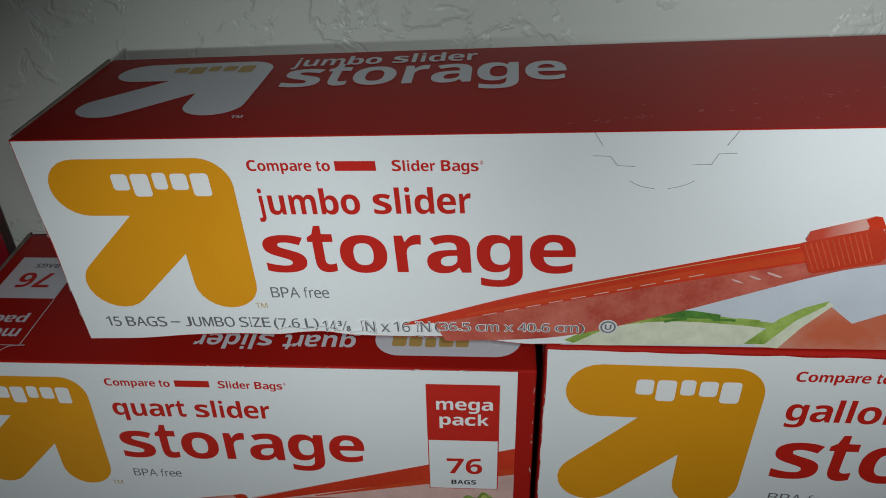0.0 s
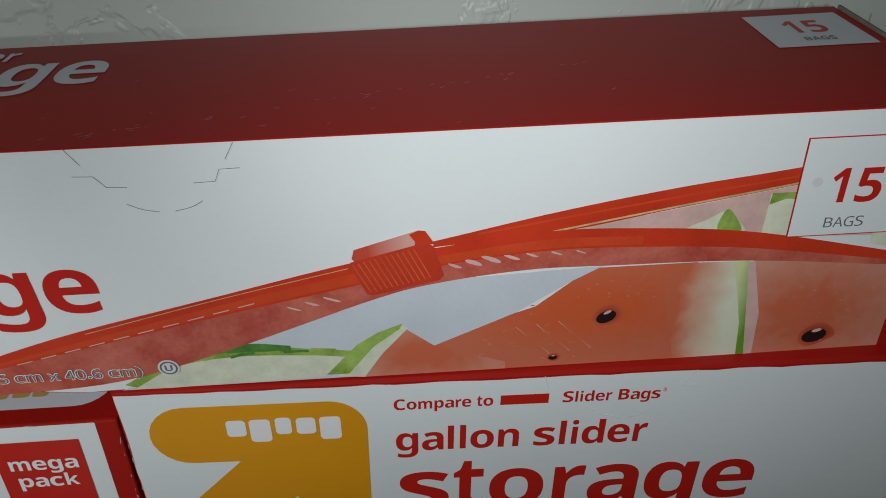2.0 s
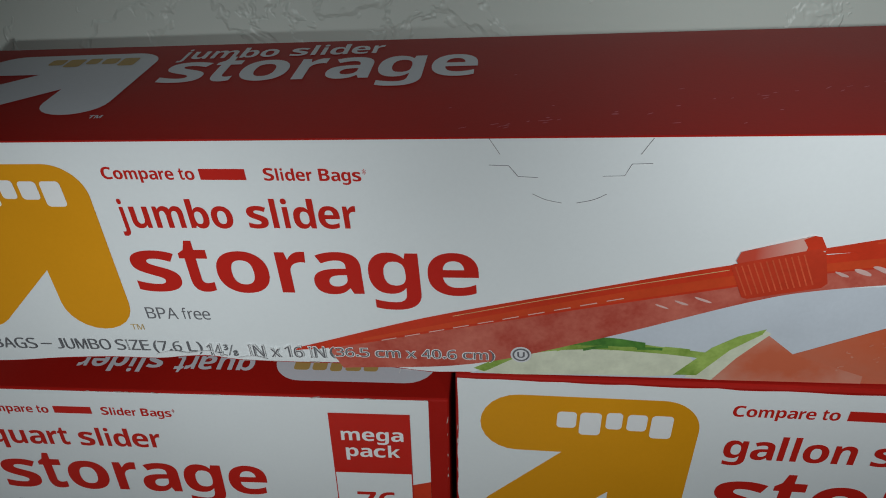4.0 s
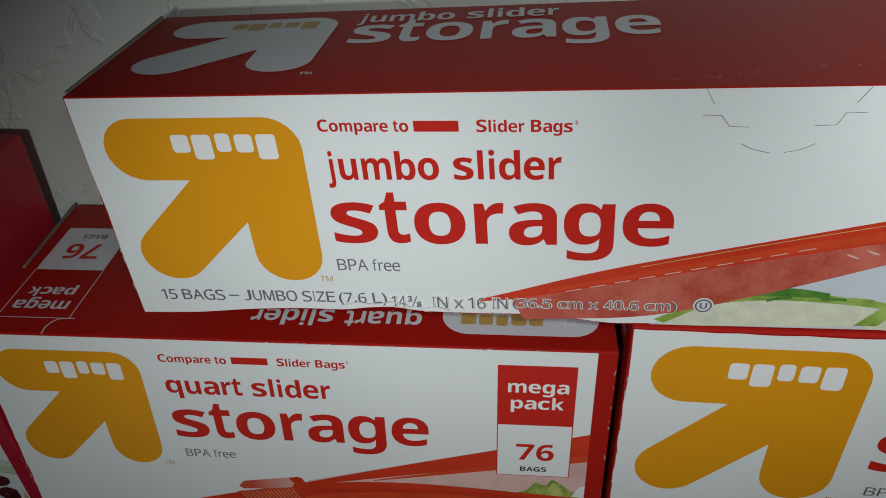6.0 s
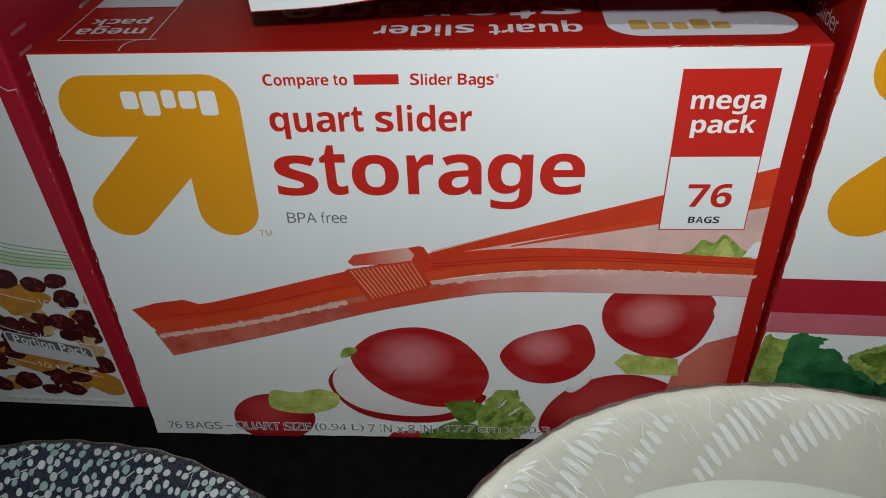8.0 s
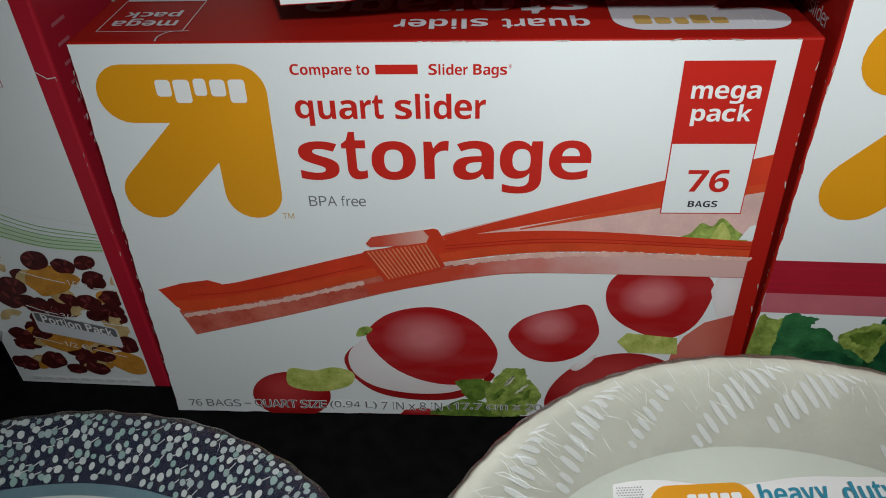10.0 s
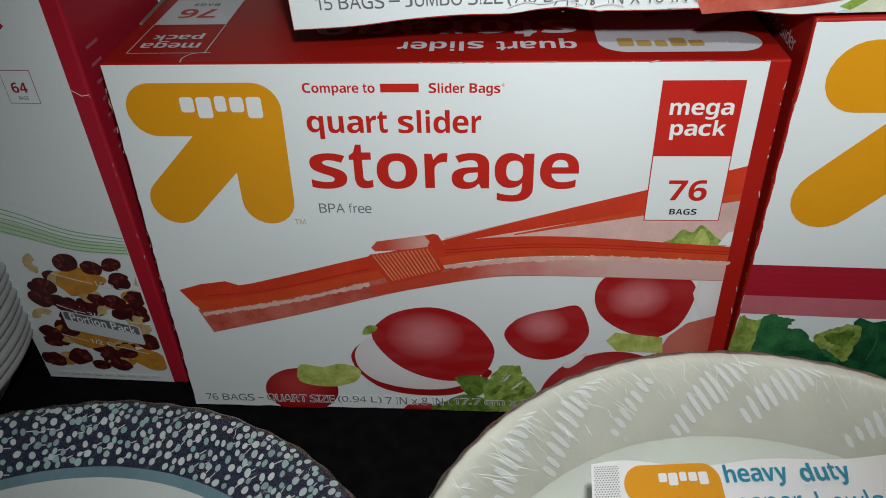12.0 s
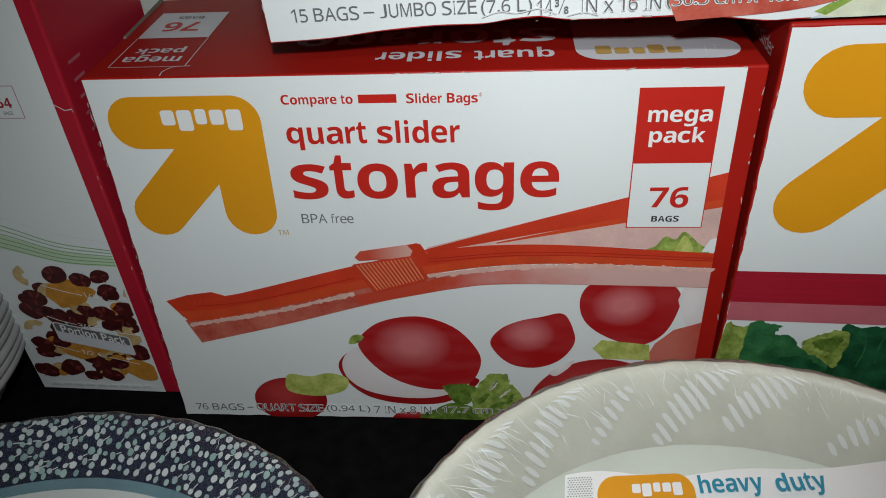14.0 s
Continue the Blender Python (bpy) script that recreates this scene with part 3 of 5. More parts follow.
def slab(name, lo, hi, material, label, category, bevel=0.0):
    bm = bmesh.new()
    c = [(lo[0], lo[1], lo[2]), (hi[0], lo[1], lo[2]), (hi[0], hi[1], lo[2]), (lo[0], hi[1], lo[2]),
         (lo[0], lo[1], hi[2]), (hi[0], lo[1], hi[2]), (hi[0], hi[1], hi[2]), (lo[0], hi[1], hi[2])]
    v = [bm.verts.new(p) for p in c]
    for q in ((3, 2, 1, 0), (4, 5, 6, 7), (0, 1, 5, 4), (1, 2, 6, 5), (2, 3, 7, 6), (3, 0, 4, 7)):
        bm.faces.new([v[i] for i in q])
    if bevel:
        bmesh.ops.bevel(bm, geom=bm.edges[:], offset=bevel, segments=2, affect="EDGES")
    ob = part(name, bm, material)
    return tagged(ob, label, category, kind="structure")


slab("wall_north", (-1.2, WALL_Y, -0.9), (1.2, WALL_Y + 0.1, 1.5), WALL, "grey-green painted plaster wall with a knock-down relief", "wall")
slab("wall_west", (-1.3, -1.6, -0.9), (-1.2, WALL_Y + 0.1, 1.5), WALL, "plain painted plaster side wall", "wall")
slab("wall_east", (1.2, -1.6, -0.9), (1.3, WALL_Y + 0.1, 1.5), WALL, "plain painted plaster side wall", "wall")
slab("ceiling", (-1.3, -1.6, 1.5), (1.3, WALL_Y + 0.1, 1.6), WALL, "plain painted ceiling", "ceiling")
slab("floor", (-1.3, -1.6, -1.0), (1.3, WALL_Y + 0.1, -0.9), SHELF, "dark floor below the shelf", "floor")
slab("shelf", (-0.75, -0.16, -0.022), (0.75, WALL_Y - 0.001, 0.0), SHELF, "black shelf board against the wall", "shelf", 0.002)


# ---- cartons ----
def box_print(face, u0, v0, u1, v1, level, parent, number, red_above=True, upper=True):
    """The count panel: a red field with two words above a white field with the number."""
    mid = v0 + (v1 - v0) * 0.487
    if upper:
        patch("count_panel", face, box4(u0, v0, u1, v1), level, WORDRED, parent, "red and white count panel")
        e = 0.00035
        patch("count_field", face, box4(u0 + e, v0 + e, u1 - e, mid), level + 1, WHITE, parent)
        w, h = u1 - u0, v1 - v0
        lettering("lettering", face, "mega", u0 + w * 0.135, v0 + h * 0.743, u0 + w * 0.91, v0 + h * 0.855, level + 1, WHITEINK, parent, True)
        lettering("lettering", face, "pack", u0 + w * 0.175, v0 + h * 0.603, u0 + w * 0.858, v0 + h * 0.738, level + 1, WHITEINK, parent, True)
        lettering("number", face, number, u0 + w * 0.262, v0 + h * 0.158, u0 + w * 0.772, v0 + h * 0.315, level + 2, WORDRED, parent, True)
        lettering("small_print", face, "BAGS", u0 + w * 0.325, v0 + h * 0.050, u0 + w * 0.685, v0 + h * 0.096, level + 2, BLACK, parent, True)


def quart_carton():
    O = (-0.0939, 0.2435, 0.0)
    xl, xr, y, H = -0.1987, 0.0109, 0.198, 0.1456
    back, up = 0.0810, 0.0042
    low = [(xl, y, 0.0), (xr, y, 0.0), (xr + 0.001, y + back, 0.0), (xl - 0.003, y + back, 0.0)]
    high = [(xl, y, H), (xr, y, H), (xr + 0.001, y + back, H + up), (xl - 0.004, y + back, H + up)]
    c = holder("carton_of_bags", O, "white and red quart storage bag carton standing on the black shelf", "carton", "cartons of storage bags")
    loc = [Vector(p) - Vector(O) for p in low + high]
    solid("carton_body", loc, TOP_RED, c, 0.0007)
    f = Face(O, low[0], low[1], high[1], high[0])
    patch("front_panel", f, worn_outline(0.0002, 0.0003, 0.2034, H - 0.0005, 0.00045, 3, "lb"), 0.6, WHITE, c, "white printed front panel")
    # zip and food picture
    g = 1.6
    band("bag_back", f, [(0.106, 0.0830), (0.150, 0.0958), (0.2034, 0.1111)], [(0.106, 0.0800), (0.150, 0.0835), (0.2034, 0.0812)], g, FILMPALE, c, "pale pink printed picture of the bag's rear film")
    band("zip_strip", f, [(0.100, 0.0805), (0.1454, 0.0944), (0.2034, 0.1111)], [(0.100, 0.0795), (0.150, 0.0898), (0.2034, 0.1010)], g + 0.5, ZIPRED, c)
    band("zip_strip", f, [(0.130, 0.0850), (0.165, 0.0932), (0.2034, 0.1015)], [(0.130, 0.0845), (0.165, 0.0912), (0.2034, 0.0985)], g + 0.8, ZIPORANGE, c)
    blob("picture_leaf", f, [(0.1790, 0.0808), (0.1835, 0.0835), (0.1864, 0.0873), (0.1900, 0.0862), (0.1925, 0.0892), (0.1972, 0.0851), (0.2010, 0.0806)], g + 1.0, LEAF, c)
    blob("picture_leaf", f, [(0.1905, 0.0812), (0.1912, 0.0850), (0.1928, 0.0878), (0.1950, 0.0850), (0.1962, 0.0812)], g + 1.3, STEM, c)
    patch("bag_highlight", f, [(0.1990, 0.0812), (0.2034, 0.0812), (0.2034, 0.0868), (0.2015, 0.0862)], g + 1.1, WHITE, c)
    band("bag_film", f, [(0.0115, 0.0502), (0.0470, 0.0576), (0.0756, 0.0645), (0.1074, 0.0718), (0.1449, 0.0755), (0.2034, 0.0742)],
         [(0.0156, 0.0393), (0.0500, 0.0485), (0.0873, 0.0594), (0.1130, 0.0652), (0.1378, 0.0677), (0.2034, 0.0664)], g + 1.6, FILMPINK, c, "pink printed bag film")
    band("bag_film", f, [(0.0780, 0.0622), (0.1200, 0.0722), (0.1449, 0.0750), (0.2034, 0.0738)], [(0.0800, 0.0580), (0.1200, 0.0666), (0.1378, 0.0679), (0.2034, 0.0666)], g + 1.9, FILMFADE, c)
    band("zip_strip", f, [(0.0063, 0.0594), (0.0289, 0.0618), (0.0436, 0.0653), (0.0787, 0.0752), (0.1076, 0.0818), (0.1443, 0.0843), (0.2034, 0.0807)],
         [(0.0112, 0.0518), (0.0300, 0.0540), (0.0756, 0.0648), (0.1074, 0.0730), (0.1449, 0.0772), (0.2034, 0.0756)], g + 2.2, ZIPRED, c, "red printed zip strip")
    band("zip_strip", f, [(0.0100, 0.0545), (0.0300, 0.0566), (0.0756, 0.0676), (0.1074, 0.0758), (0.1449, 0.0796), (0.2034, 0.0778)],
         [(0.0128, 0.0498), (0.0300, 0.0522), (0.0756, 0.0638), (0.1074, 0.0722), (0.1449, 0.0764), (0.2034, 0.0748)], g + 2.5, ZIPORANGE, c)
    strokes("zip_line", f, [smooth_line([(0.012, 0.0565), (0.040, 0.0598), (0.0787, 0.0700)], 8), smooth_line([(0.106, 0.0783), (0.1443, 0.0812), (0.2034, 0.0787)], 8),
                            smooth_line([(0.106, 0.0772), (0.1443, 0.0800), (0.2034, 0.0776)], 8)], 0.00035, g + 2.8, ZIPDARK, c)
    # ragged pale edge of the seal
    r = random.Random(8)
    bm = bmesh.new()
    line = smooth_line([(0.0140, 0.0486), (0.0470, 0.0552), (0.0770, 0.0634)], 30) + smooth_line([(0.1060, 0.0716), (0.1449, 0.0757), (0.2034, 0.0744)], 34)
    for i, (u, v) in enumerate(line):
        s = r.uniform(0.60, 1.0) * 0.0014
        fill(bm, f, oval(u, v - 0.0004, s * 1.25, s * r.uniform(0.6, 1.1), 0.25, 8, 0.3, i), (g + 3.0 + 0.004 * i) * LAYER)
    tagged(part("seal_edge", bm, BEAD, c), kind="stuff")
    patch("zip_tab", f, [(0.0063, 0.0594), (0.0150, 0.0622), (0.0245, 0.0637), (0.0290, 0.0622), (0.0302, 0.0594), (0.0220, 0.0582), (0.0098, 0.0553)], g + 3.4, ZIPRED, c)
    strokes("zip_line", f, [[(0.0170 + 0.0022 * i, 0.0586 + 0.0003 * i), (0.0175 + 0.0022 * i, 0.0598 + 0.0003 * i)] for i in range(6)], 0.0004, g + 3.8, ZIPORANGE, c)
    patch("slider_top", f, [(0.0800, 0.0790), (0.0821, 0.0816), (0.1020, 0.0849), (0.1036, 0.0846), (0.1060, 0.0806), (0.0999, 0.0790), (0.0815, 0.0776)], g + 4.0, SLIDERGLOSS, c)
    patch("slider_top", f, [(0.0990, 0.0842), (0.1022, 0.0850), (0.1037, 0.0846), (0.1062, 0.0800), (0.1005, 0.0786), (0.1000, 0.0800), (0.1008, 0.0818)], g + 4.2, ZIPRED, c)
    patch("slider_face", f, [(0.0787, 0.0755), (0.0795, 0.0762), (0.1000, 0.0797), (0.1015, 0.0792), (0.1058, 0.0705), (0.1044, 0.0690), (0.0864, 0.0637), (0.0852, 0.0642)], g + 4.5, SLIDER, c, "ribbed printed slider")
    ribs = []
    for i in range(15):
        t = (i + 0.7) / 15.5
        a = (0.0795 + t * 0.0212, 0.0757 + t * 0.0034)
        b = (0.0862 + t * 0.0188, 0.0646 + t * 0.0056)
        ribs.append([a, b])
    strokes("slider_rib", f, ribs, 0.00050, g + 4.8, SLIDERLIGHT, c)
    # radishes
    blob("picture_radish", f, oval(0.0462, 0.0098, 0.0150, 0.0118, 0.1, 14), g + 0.4, RADISHPLAIN, c, "printed red radish")
    blob("picture_radish", f, [(0.0685, 0.0300), (0.0705, 0.0205), (0.0790, 0.0120), (0.0930, 0.0085), (0.1090, 0.0095), (0.1200, 0.0170), (0.1215, 0.0230), (0.1000, 0.0230), (0.0780, 0.0360)], g + 0.5, RADISHPLAIN, c)
    blob("radish_flesh", f, [(0.0698, 0.0300), (0.0712, 0.0218), (0.0790, 0.0150), (0.0930, 0.0118), (0.1080, 0.0130), (0.1190, 0.0200), (0.1000, 0.0250), (0.0785, 0.0372), (0.0735, 0.0360)], g + 0.8, RADISHFLESH, c, "white printed radish flesh")
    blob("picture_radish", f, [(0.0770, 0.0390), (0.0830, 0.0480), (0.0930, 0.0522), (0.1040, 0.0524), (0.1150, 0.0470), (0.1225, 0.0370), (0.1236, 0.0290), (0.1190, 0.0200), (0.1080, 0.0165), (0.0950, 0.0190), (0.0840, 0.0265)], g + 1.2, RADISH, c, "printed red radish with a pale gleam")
    blob("picture_leaf", f, [(0.0735, 0.0395), (0.0748, 0.0430), (0.0775, 0.0440), (0.0795, 0.0428), (0.0770, 0.0400)], g + 1.3, LEAF, c)
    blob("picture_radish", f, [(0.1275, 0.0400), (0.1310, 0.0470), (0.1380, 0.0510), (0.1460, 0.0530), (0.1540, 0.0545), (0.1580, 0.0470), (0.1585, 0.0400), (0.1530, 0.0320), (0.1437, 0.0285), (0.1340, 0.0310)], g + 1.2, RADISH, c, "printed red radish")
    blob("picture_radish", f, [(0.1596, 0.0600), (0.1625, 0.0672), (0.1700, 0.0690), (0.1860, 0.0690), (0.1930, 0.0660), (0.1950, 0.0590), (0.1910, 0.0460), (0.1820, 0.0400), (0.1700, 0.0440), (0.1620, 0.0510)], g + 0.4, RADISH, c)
    patch("radish_flesh", f, [(0.1955, 0.0672), (0.2034, 0.0672), (0.2034, 0.0450), (0.1985, 0.0490), (0.1955, 0.0560), (0.1940, 0.0610)], g + 0.7, RADISHFLESH, c)
    blob("picture_radish", f, [(0.1420, 0.0060), (0.1440, 0.0170), (0.1520, 0.0270), (0.1640, 0.0325), (0.1760, 0.0325), (0.1870, 0.0270), (0.1930, 0.0150), (0.1930, 0.0040), (0.1700, 0.0010), (0.1500, 0.0015)], g + 0.9, RADISHPLAIN, c)
    blob("radish_flesh", f, [(0.1500, 0.0262), (0.1545, 0.0300), (0.1590, 0.0325), (0.1570, 0.0285), (0.1525, 0.0245)], g + 1.3, RADISHFLESH, c)
    patch("picture_radish", f, [(0.1850, 0.0330), (0.1880, 0.0410), (0.1940, 0.0475), (0.2034, 0.0510), (0.2034, 0.0020), (0.1860, 0.0020), (0.1830, 0.0200)], g + 1.5, RADISHPALE, c)
    patch("picture_stem", f, [(0.1655, 0.0385), (0.1685, 0.0425), (0.1860, 0.0405), (0.1870, 0.0330), (0.1700, 0.0335)], g + 1.8, STEM, c)
    blob("picture_stem", f, [(0.0459, 0.0212), (0.0485, 0.0238), (0.0560, 0.0226), (0.0640, 0.0244), (0.0710, 0.0215), (0.0687, 0.0153), (0.0578, 0.0121), (0.0464, 0.0145)], g + 1.5, STEM, c)
    frill("picture_leaf", f, [(0.1088, 0.0185), (0.1175, 0.0196), (0.1219, 0.0170), (0.1197, 0.0105), (0.1143, 0.0085), (0.1105, 0.0137)], g + 1.7, LEAFDARK, c, 0.0005, 61)
    frill("picture_leaf", f, [(0.0985, 0.0010), (0.1060, 0.0065), (0.1132, 0.0095), (0.1240, 0.0060), (0.1330, 0.0010), (0.1150, 0.0006)], g + 1.9, LEAFDARK, c, 0.0003, 62)
    frill("picture_leaf", f, [(0.1197, 0.0105), (0.1213, 0.0170), (0.1273, 0.0252), (0.1338, 0.0246), (0.1349, 0.0202), (0.1398, 0.0140), (0.1387, 0.0056), (0.1327, 0.0010), (0.1240, 0.0010), (0.1208, 0.0056)], g + 2.1, LEAF, c, 0.0006, 63, "printed frilly yellow-green leaf")
    for i, (u, v, a, b, k, m) in enumerate(((0.1245, 0.0120, 0.0035, 0.0012, 0.9, LEAFDARK), (0.1300, 0.0085, 0.0040, 0.0011, 0.5, LEAFDARK), (0.1350, 0.0120, 0.0030, 0.0010, 1.2, LEAFDARK), (0.1285, 0.0190, 0.0030, 0.0008, 1.0, RINDWHITE), (0.1330, 0.0150, 0.0034, 0.0006, 0.8, RINDWHITE), (0.1260, 0.0050, 0.0036, 0.0008, 0.3, LEAFDARK))):
        frill("leaf_fold", f, oval(u, v, a, b, k, 10), g + 2.4 + 0.1 * i, m, c, 0.0003, 64 + i)
    patch("picture_radish", f, [(0.0870, 0.0004), (0.1060, 0.0004), (0.1040, 0.0030), (0.0960, 0.0042), (0.0890, 0.0030)], g + 0.5, RADISHPLAIN, c)
    # line of sizes along the foot
    for grow, ink, lv, heavy in ((0.00022, WHITEINK, g + 3.0, True), (0.0, GREYINK, g + 3.5, False)):
        for words, a, b in (("QUART SIZE", 0.0312, 0.0590), ("(0.94 L)", 0.0605, 0.0785), ("7 IN x 8 IN", 0.0801, 0.1034), ("(17.7 cm x 20.3 cm)", 0.1056, 0.1575)):
            lettering("size_line", f, words, a, 0.0033, b, 0.0074, lv, ink, c, heavy, grow=grow)
    lettering("size_line", f, "76 BAGS", 0.0055, 0.0035, 0.0258, 0.0072, g + 3, GREYINK, c, False)
    patch("size_dash", f, box4(0.0272, 0.0051, 0.0298, 0.0055), g + 3.2, GREYINK, c)
    header(f, g, c, (0.0047, 0.0062, 1.0, 1.0),
           [("quart", 0.0629, 0.0889, 0.0231, 0.0077, 0.0), ("slider", 0.0923, 0.1187, 0.0231, 0.0077, 0.0), ("storage", 0.0620, 0.1503, 0.0431, 0.0168, -0.0003)],
           [("Compare to", 0.0629, 0.0857, 0.0096, 0.0031, 0.0001), ("bar", 0.0874, 0.0994, 0.0096, 0.0028, 0.0), ("Slider Bags", 0.1024, 0.1245, 0.0098, 0.0031, 0.0001), ("*", 0.1249, 0.1257, 0.0098, 0.0031, 0.0),
            ("BPA free", 0.0633, 0.0813, 0.0527, 0.0036, 0.0), ("TM", 0.0540, 0.0578, 0.0574, 0.0020, 0.0)])
    box_print(f, 0.1730, 0.0908, 0.1977, 0.1395, g + 1.4, c, "76")
    frays(f, ((0.0, 0.02), (0.0, 0.145)), 1.4, c, 4, 20)
    frays(f, ((0.2088, 0.03), (0.2090, 0.144)), 1.4, c, 5, 14, 0.0012)
    frays(f, ((0.10, H - 0.0004), (0.208, H - 0.0004)), 1.4, c, 6, 16, 0.0014)
    # lid, read from behind
    t = Face(O, high[2], high[3], high[0], high[1])
    header(t, 1.6, c, (0.0047, 0.0062, 1.0, 1.0), [("quart", 0.0621, 0.0873, 0.0162, 0.0082, 0.0), ("slider", 0.0914, 0.1188, 0.0164, 0.0082, 0.0), ("storage", 0.0609, 0.1476, 0.0362, 0.0166, 0.0)],
           None, SILVER, SILVER, SILVER, OCHRE)
    a, b, m, e = 0.1805, 0.2062, t.h - 0.0352, t.h - 0.0630
    strokes("panel_line", t, [[(a, m), (a, t.h - 0.0082), (b, t.h - 0.0082), (b, m)]], 0.0003, 1.6, SILVER, c)
    patch("count_field", t, box4(a, e, b, m), 1.6, SILVER, c)
    lettering("lettering", t, "mega", a + 0.0035, t.h - 0.0190, b - 0.0025, t.h - 0.0128, 1.8, SILVER, c, True)
    lettering("lettering", t, "pack", a + 0.0045, t.h - 0.0262, b - 0.0040, t.h - 0.0195, 1.8, SILVER, c, True)
    lettering("number", t, "76", a + 0.0062, t.h - 0.0520, b - 0.0056, t.h - 0.0420, 2.4, WORDRED, c, True)
    lettering("small_print", t, "BAGS", a + 0.008, t.h - 0.0585, b - 0.008, t.h - 0.0555, 2.4, GREYINK, c, True)
    strokes("crease", t, [smooth_line([(0.186, t.h), (0.1862, t.h - 0.004), (0.1838, t.h - 0.0075), (0.1785, t.h - 0.0082)], 5)], 0.0004, 2.6, SILVER, c)
    strokes("crease", t, [[(0.010, t.h - 0.016), (0.0125, t.h - 0.0175), (0.0128, t.h - 0.012), (0.0150, t.h - 0.0125)], [(0.0155, t.h - 0.017), (0.0160, t.h - 0.0105)]], 0.0003, 2.7, WHITEINK, c)
    # raw-edged end flap rising a little above the lid
    fl = [Vector(p) - Vector(O) for p in ((xl - 0.0006, y + 0.036, 0.02), (xl + 0.0002, y + 0.036, 0.02), (xl - 0.0028, y + back - 0.001, 0.02), (xl - 0.0042, y + back - 0.001, 0.02),
                                          (xl - 0.0016, y + 0.036, H + 0.0022), (xl - 0.0006, y + 0.036, H + 0.0030), (xl - 0.0038, y + back - 0.001, H + 0.0056), (xl - 0.0052, y + back - 0.001, H + 0.0048))]
    solid("end_flap", fl, CRAFT, c, 0.0002)["label"] = "raw grey board edge of the end flap"
    return c


JA, JB, JC = 0.1915, -0.0323, -0.0636


def jumbo_carton():
    fy = lambda x, z: JA + JB * x + JC * (z - 0.2)
    xz = [(-0.1361, 0.1551), (0.2293, 0.1656), (0.2239, 0.2376), (-0.1386, 0.2266)]
    bl, br, tr, tl = [Vector((x, fy(x, z), z)) for x, z in xz]
    d = Vector((0.0323, 1.0, 0.070)) * 0.0635
    O = (0.045, 0.225, 0.160)
    c = holder("carton_of_bags", O, "long white and red jumbo storage bag carton across two others", "carton", "cartons of storage bags")
    loc = [p - Vector(O) for p in (bl, br, br + d, bl + d, tl, tr, tr + d * 1.11, tl + d * 1.01)]
    f = Face(O, bl, br, tr, tl, (0.366, 0.073))
    dent = [(0.0, 0.0), (0.018, 0.0006), (0.034, 0.0022), (0.050, 0.0031), (0.064, 0.0030), (0.072, 0.0040), (0.080, 0.0044), (0.088, 0.0032), (0.104, 0.0028), (0.124, 0.0028), (0.142, 0.0004), (0.160, 0.0006), (0.25, 0.0), (0.366, 0.0)]
    bm = bmesh.new()
    front = [bm.verts.new(f.at(u, v)) for u, v in dent]
    rear = [bm.verts.new(loc[3].lerp(loc[2], u / 0.366)) for u, v in dent]
    ta, tb, tc, td = [bm.verts.new(loc[i]) for i in (4, 5, 6, 7)]
    for i in range(len(dent) - 1):
        bm.faces.new((front[i], rear[i], rear[i + 1], front[i + 1]))
    for ring in ([*front, tb, ta], [*reversed(rear), td, tc], [ta, tb, tc, td], [front[0], ta, td, rear[0]], [front[-1], rear[-1], tc, tb]):
        bm.faces.new(ring)
    bmesh.ops.recalc_face_normals(bm, faces=bm.faces)
    part("carton_body", bm, TOP_RED, c)
    g = 1.6
    W, H = f.w, f.h
    E = W - 0.0068
    patch("front_panel", f, [(u + 0.0002, v + 0.0003) for u, v in smooth_line([dent[0], *dent[:-1]], 4)] + [(E, 0.0003), (E, H - 0.0004), (0.0003, H - 0.0004), (0.0001, 0.050), (0.0005, 0.038), (0.0001, 0.022)], 0.6, WHITE, c, "white printed front panel with a dented lower edge")
    # the bag picture
    patch("bag_film", f, [(0.1534, 0.0006), (0.1860, 0.0136), (0.2230, 0.0275), (0.2400, 0.0318), (0.2814, 0.0335), (0.2735, 0.0294), (0.2587, 0.0198), (0.2374, 0.0102), (0.2374, 0.0006)], g, FILMGREY, c, "pale grey printed bag film")
    patch("bag_film", f, [(0.2680, 0.0440), (0.2969, 0.0491), (0.3260, 0.0540), (E, 0.0598), (E, 0.0380), (0.3100, 0.0400)], g, FILMPALE, c)
    blob("rind", f, [(0.3000, 0.0425), (0.3060, 0.0460), (0.3101, 0.0480), (0.3130, 0.0450), (0.3145, 0.0415)], g + 0.4, RINDWHITE, c)
    blob("rind", f, [(0.3085, 0.0425), (0.3090, 0.0468), (0.3104, 0.0484), (0.3128, 0.0455), (0.3142, 0.0418)], g + 0.7, RINDGREEN, c)
    patch("rind", f, [(0.3195, 0.0400), (0.3200, 0.0521), (0.3300, 0.0520), (0.3300, 0.0380)], g + 0.5, RINDWHITE, c)
    patch("rind", f, [(0.3200, 0.0490), (0.3203, 0.0522), (0.3300, 0.0522), (0.3300, 0.0495), (0.3240, 0.0505)], g + 0.8, RINDGREEN, c)
    patch("rind", f, [(0.3480, 0.0360), (0.3480, 0.0440), (E, 0.0450), (E, 0.0330)], g + 0.5, RINDWHITE, c)
    blob("rind", f, [(0.3500, 0.0440), (0.3540, 0.0456), (0.3592, 0.0436), (0.3592, 0.0405), (0.3555, 0.0418)], g + 0.9, RINDGREEN, c)
    patch("bag_highlight", f, [(0.3520, 0.0462), (E, 0.0452), (E, 0.0505), (0.3545, 0.0500)], g + 0.6, WHITE, c)
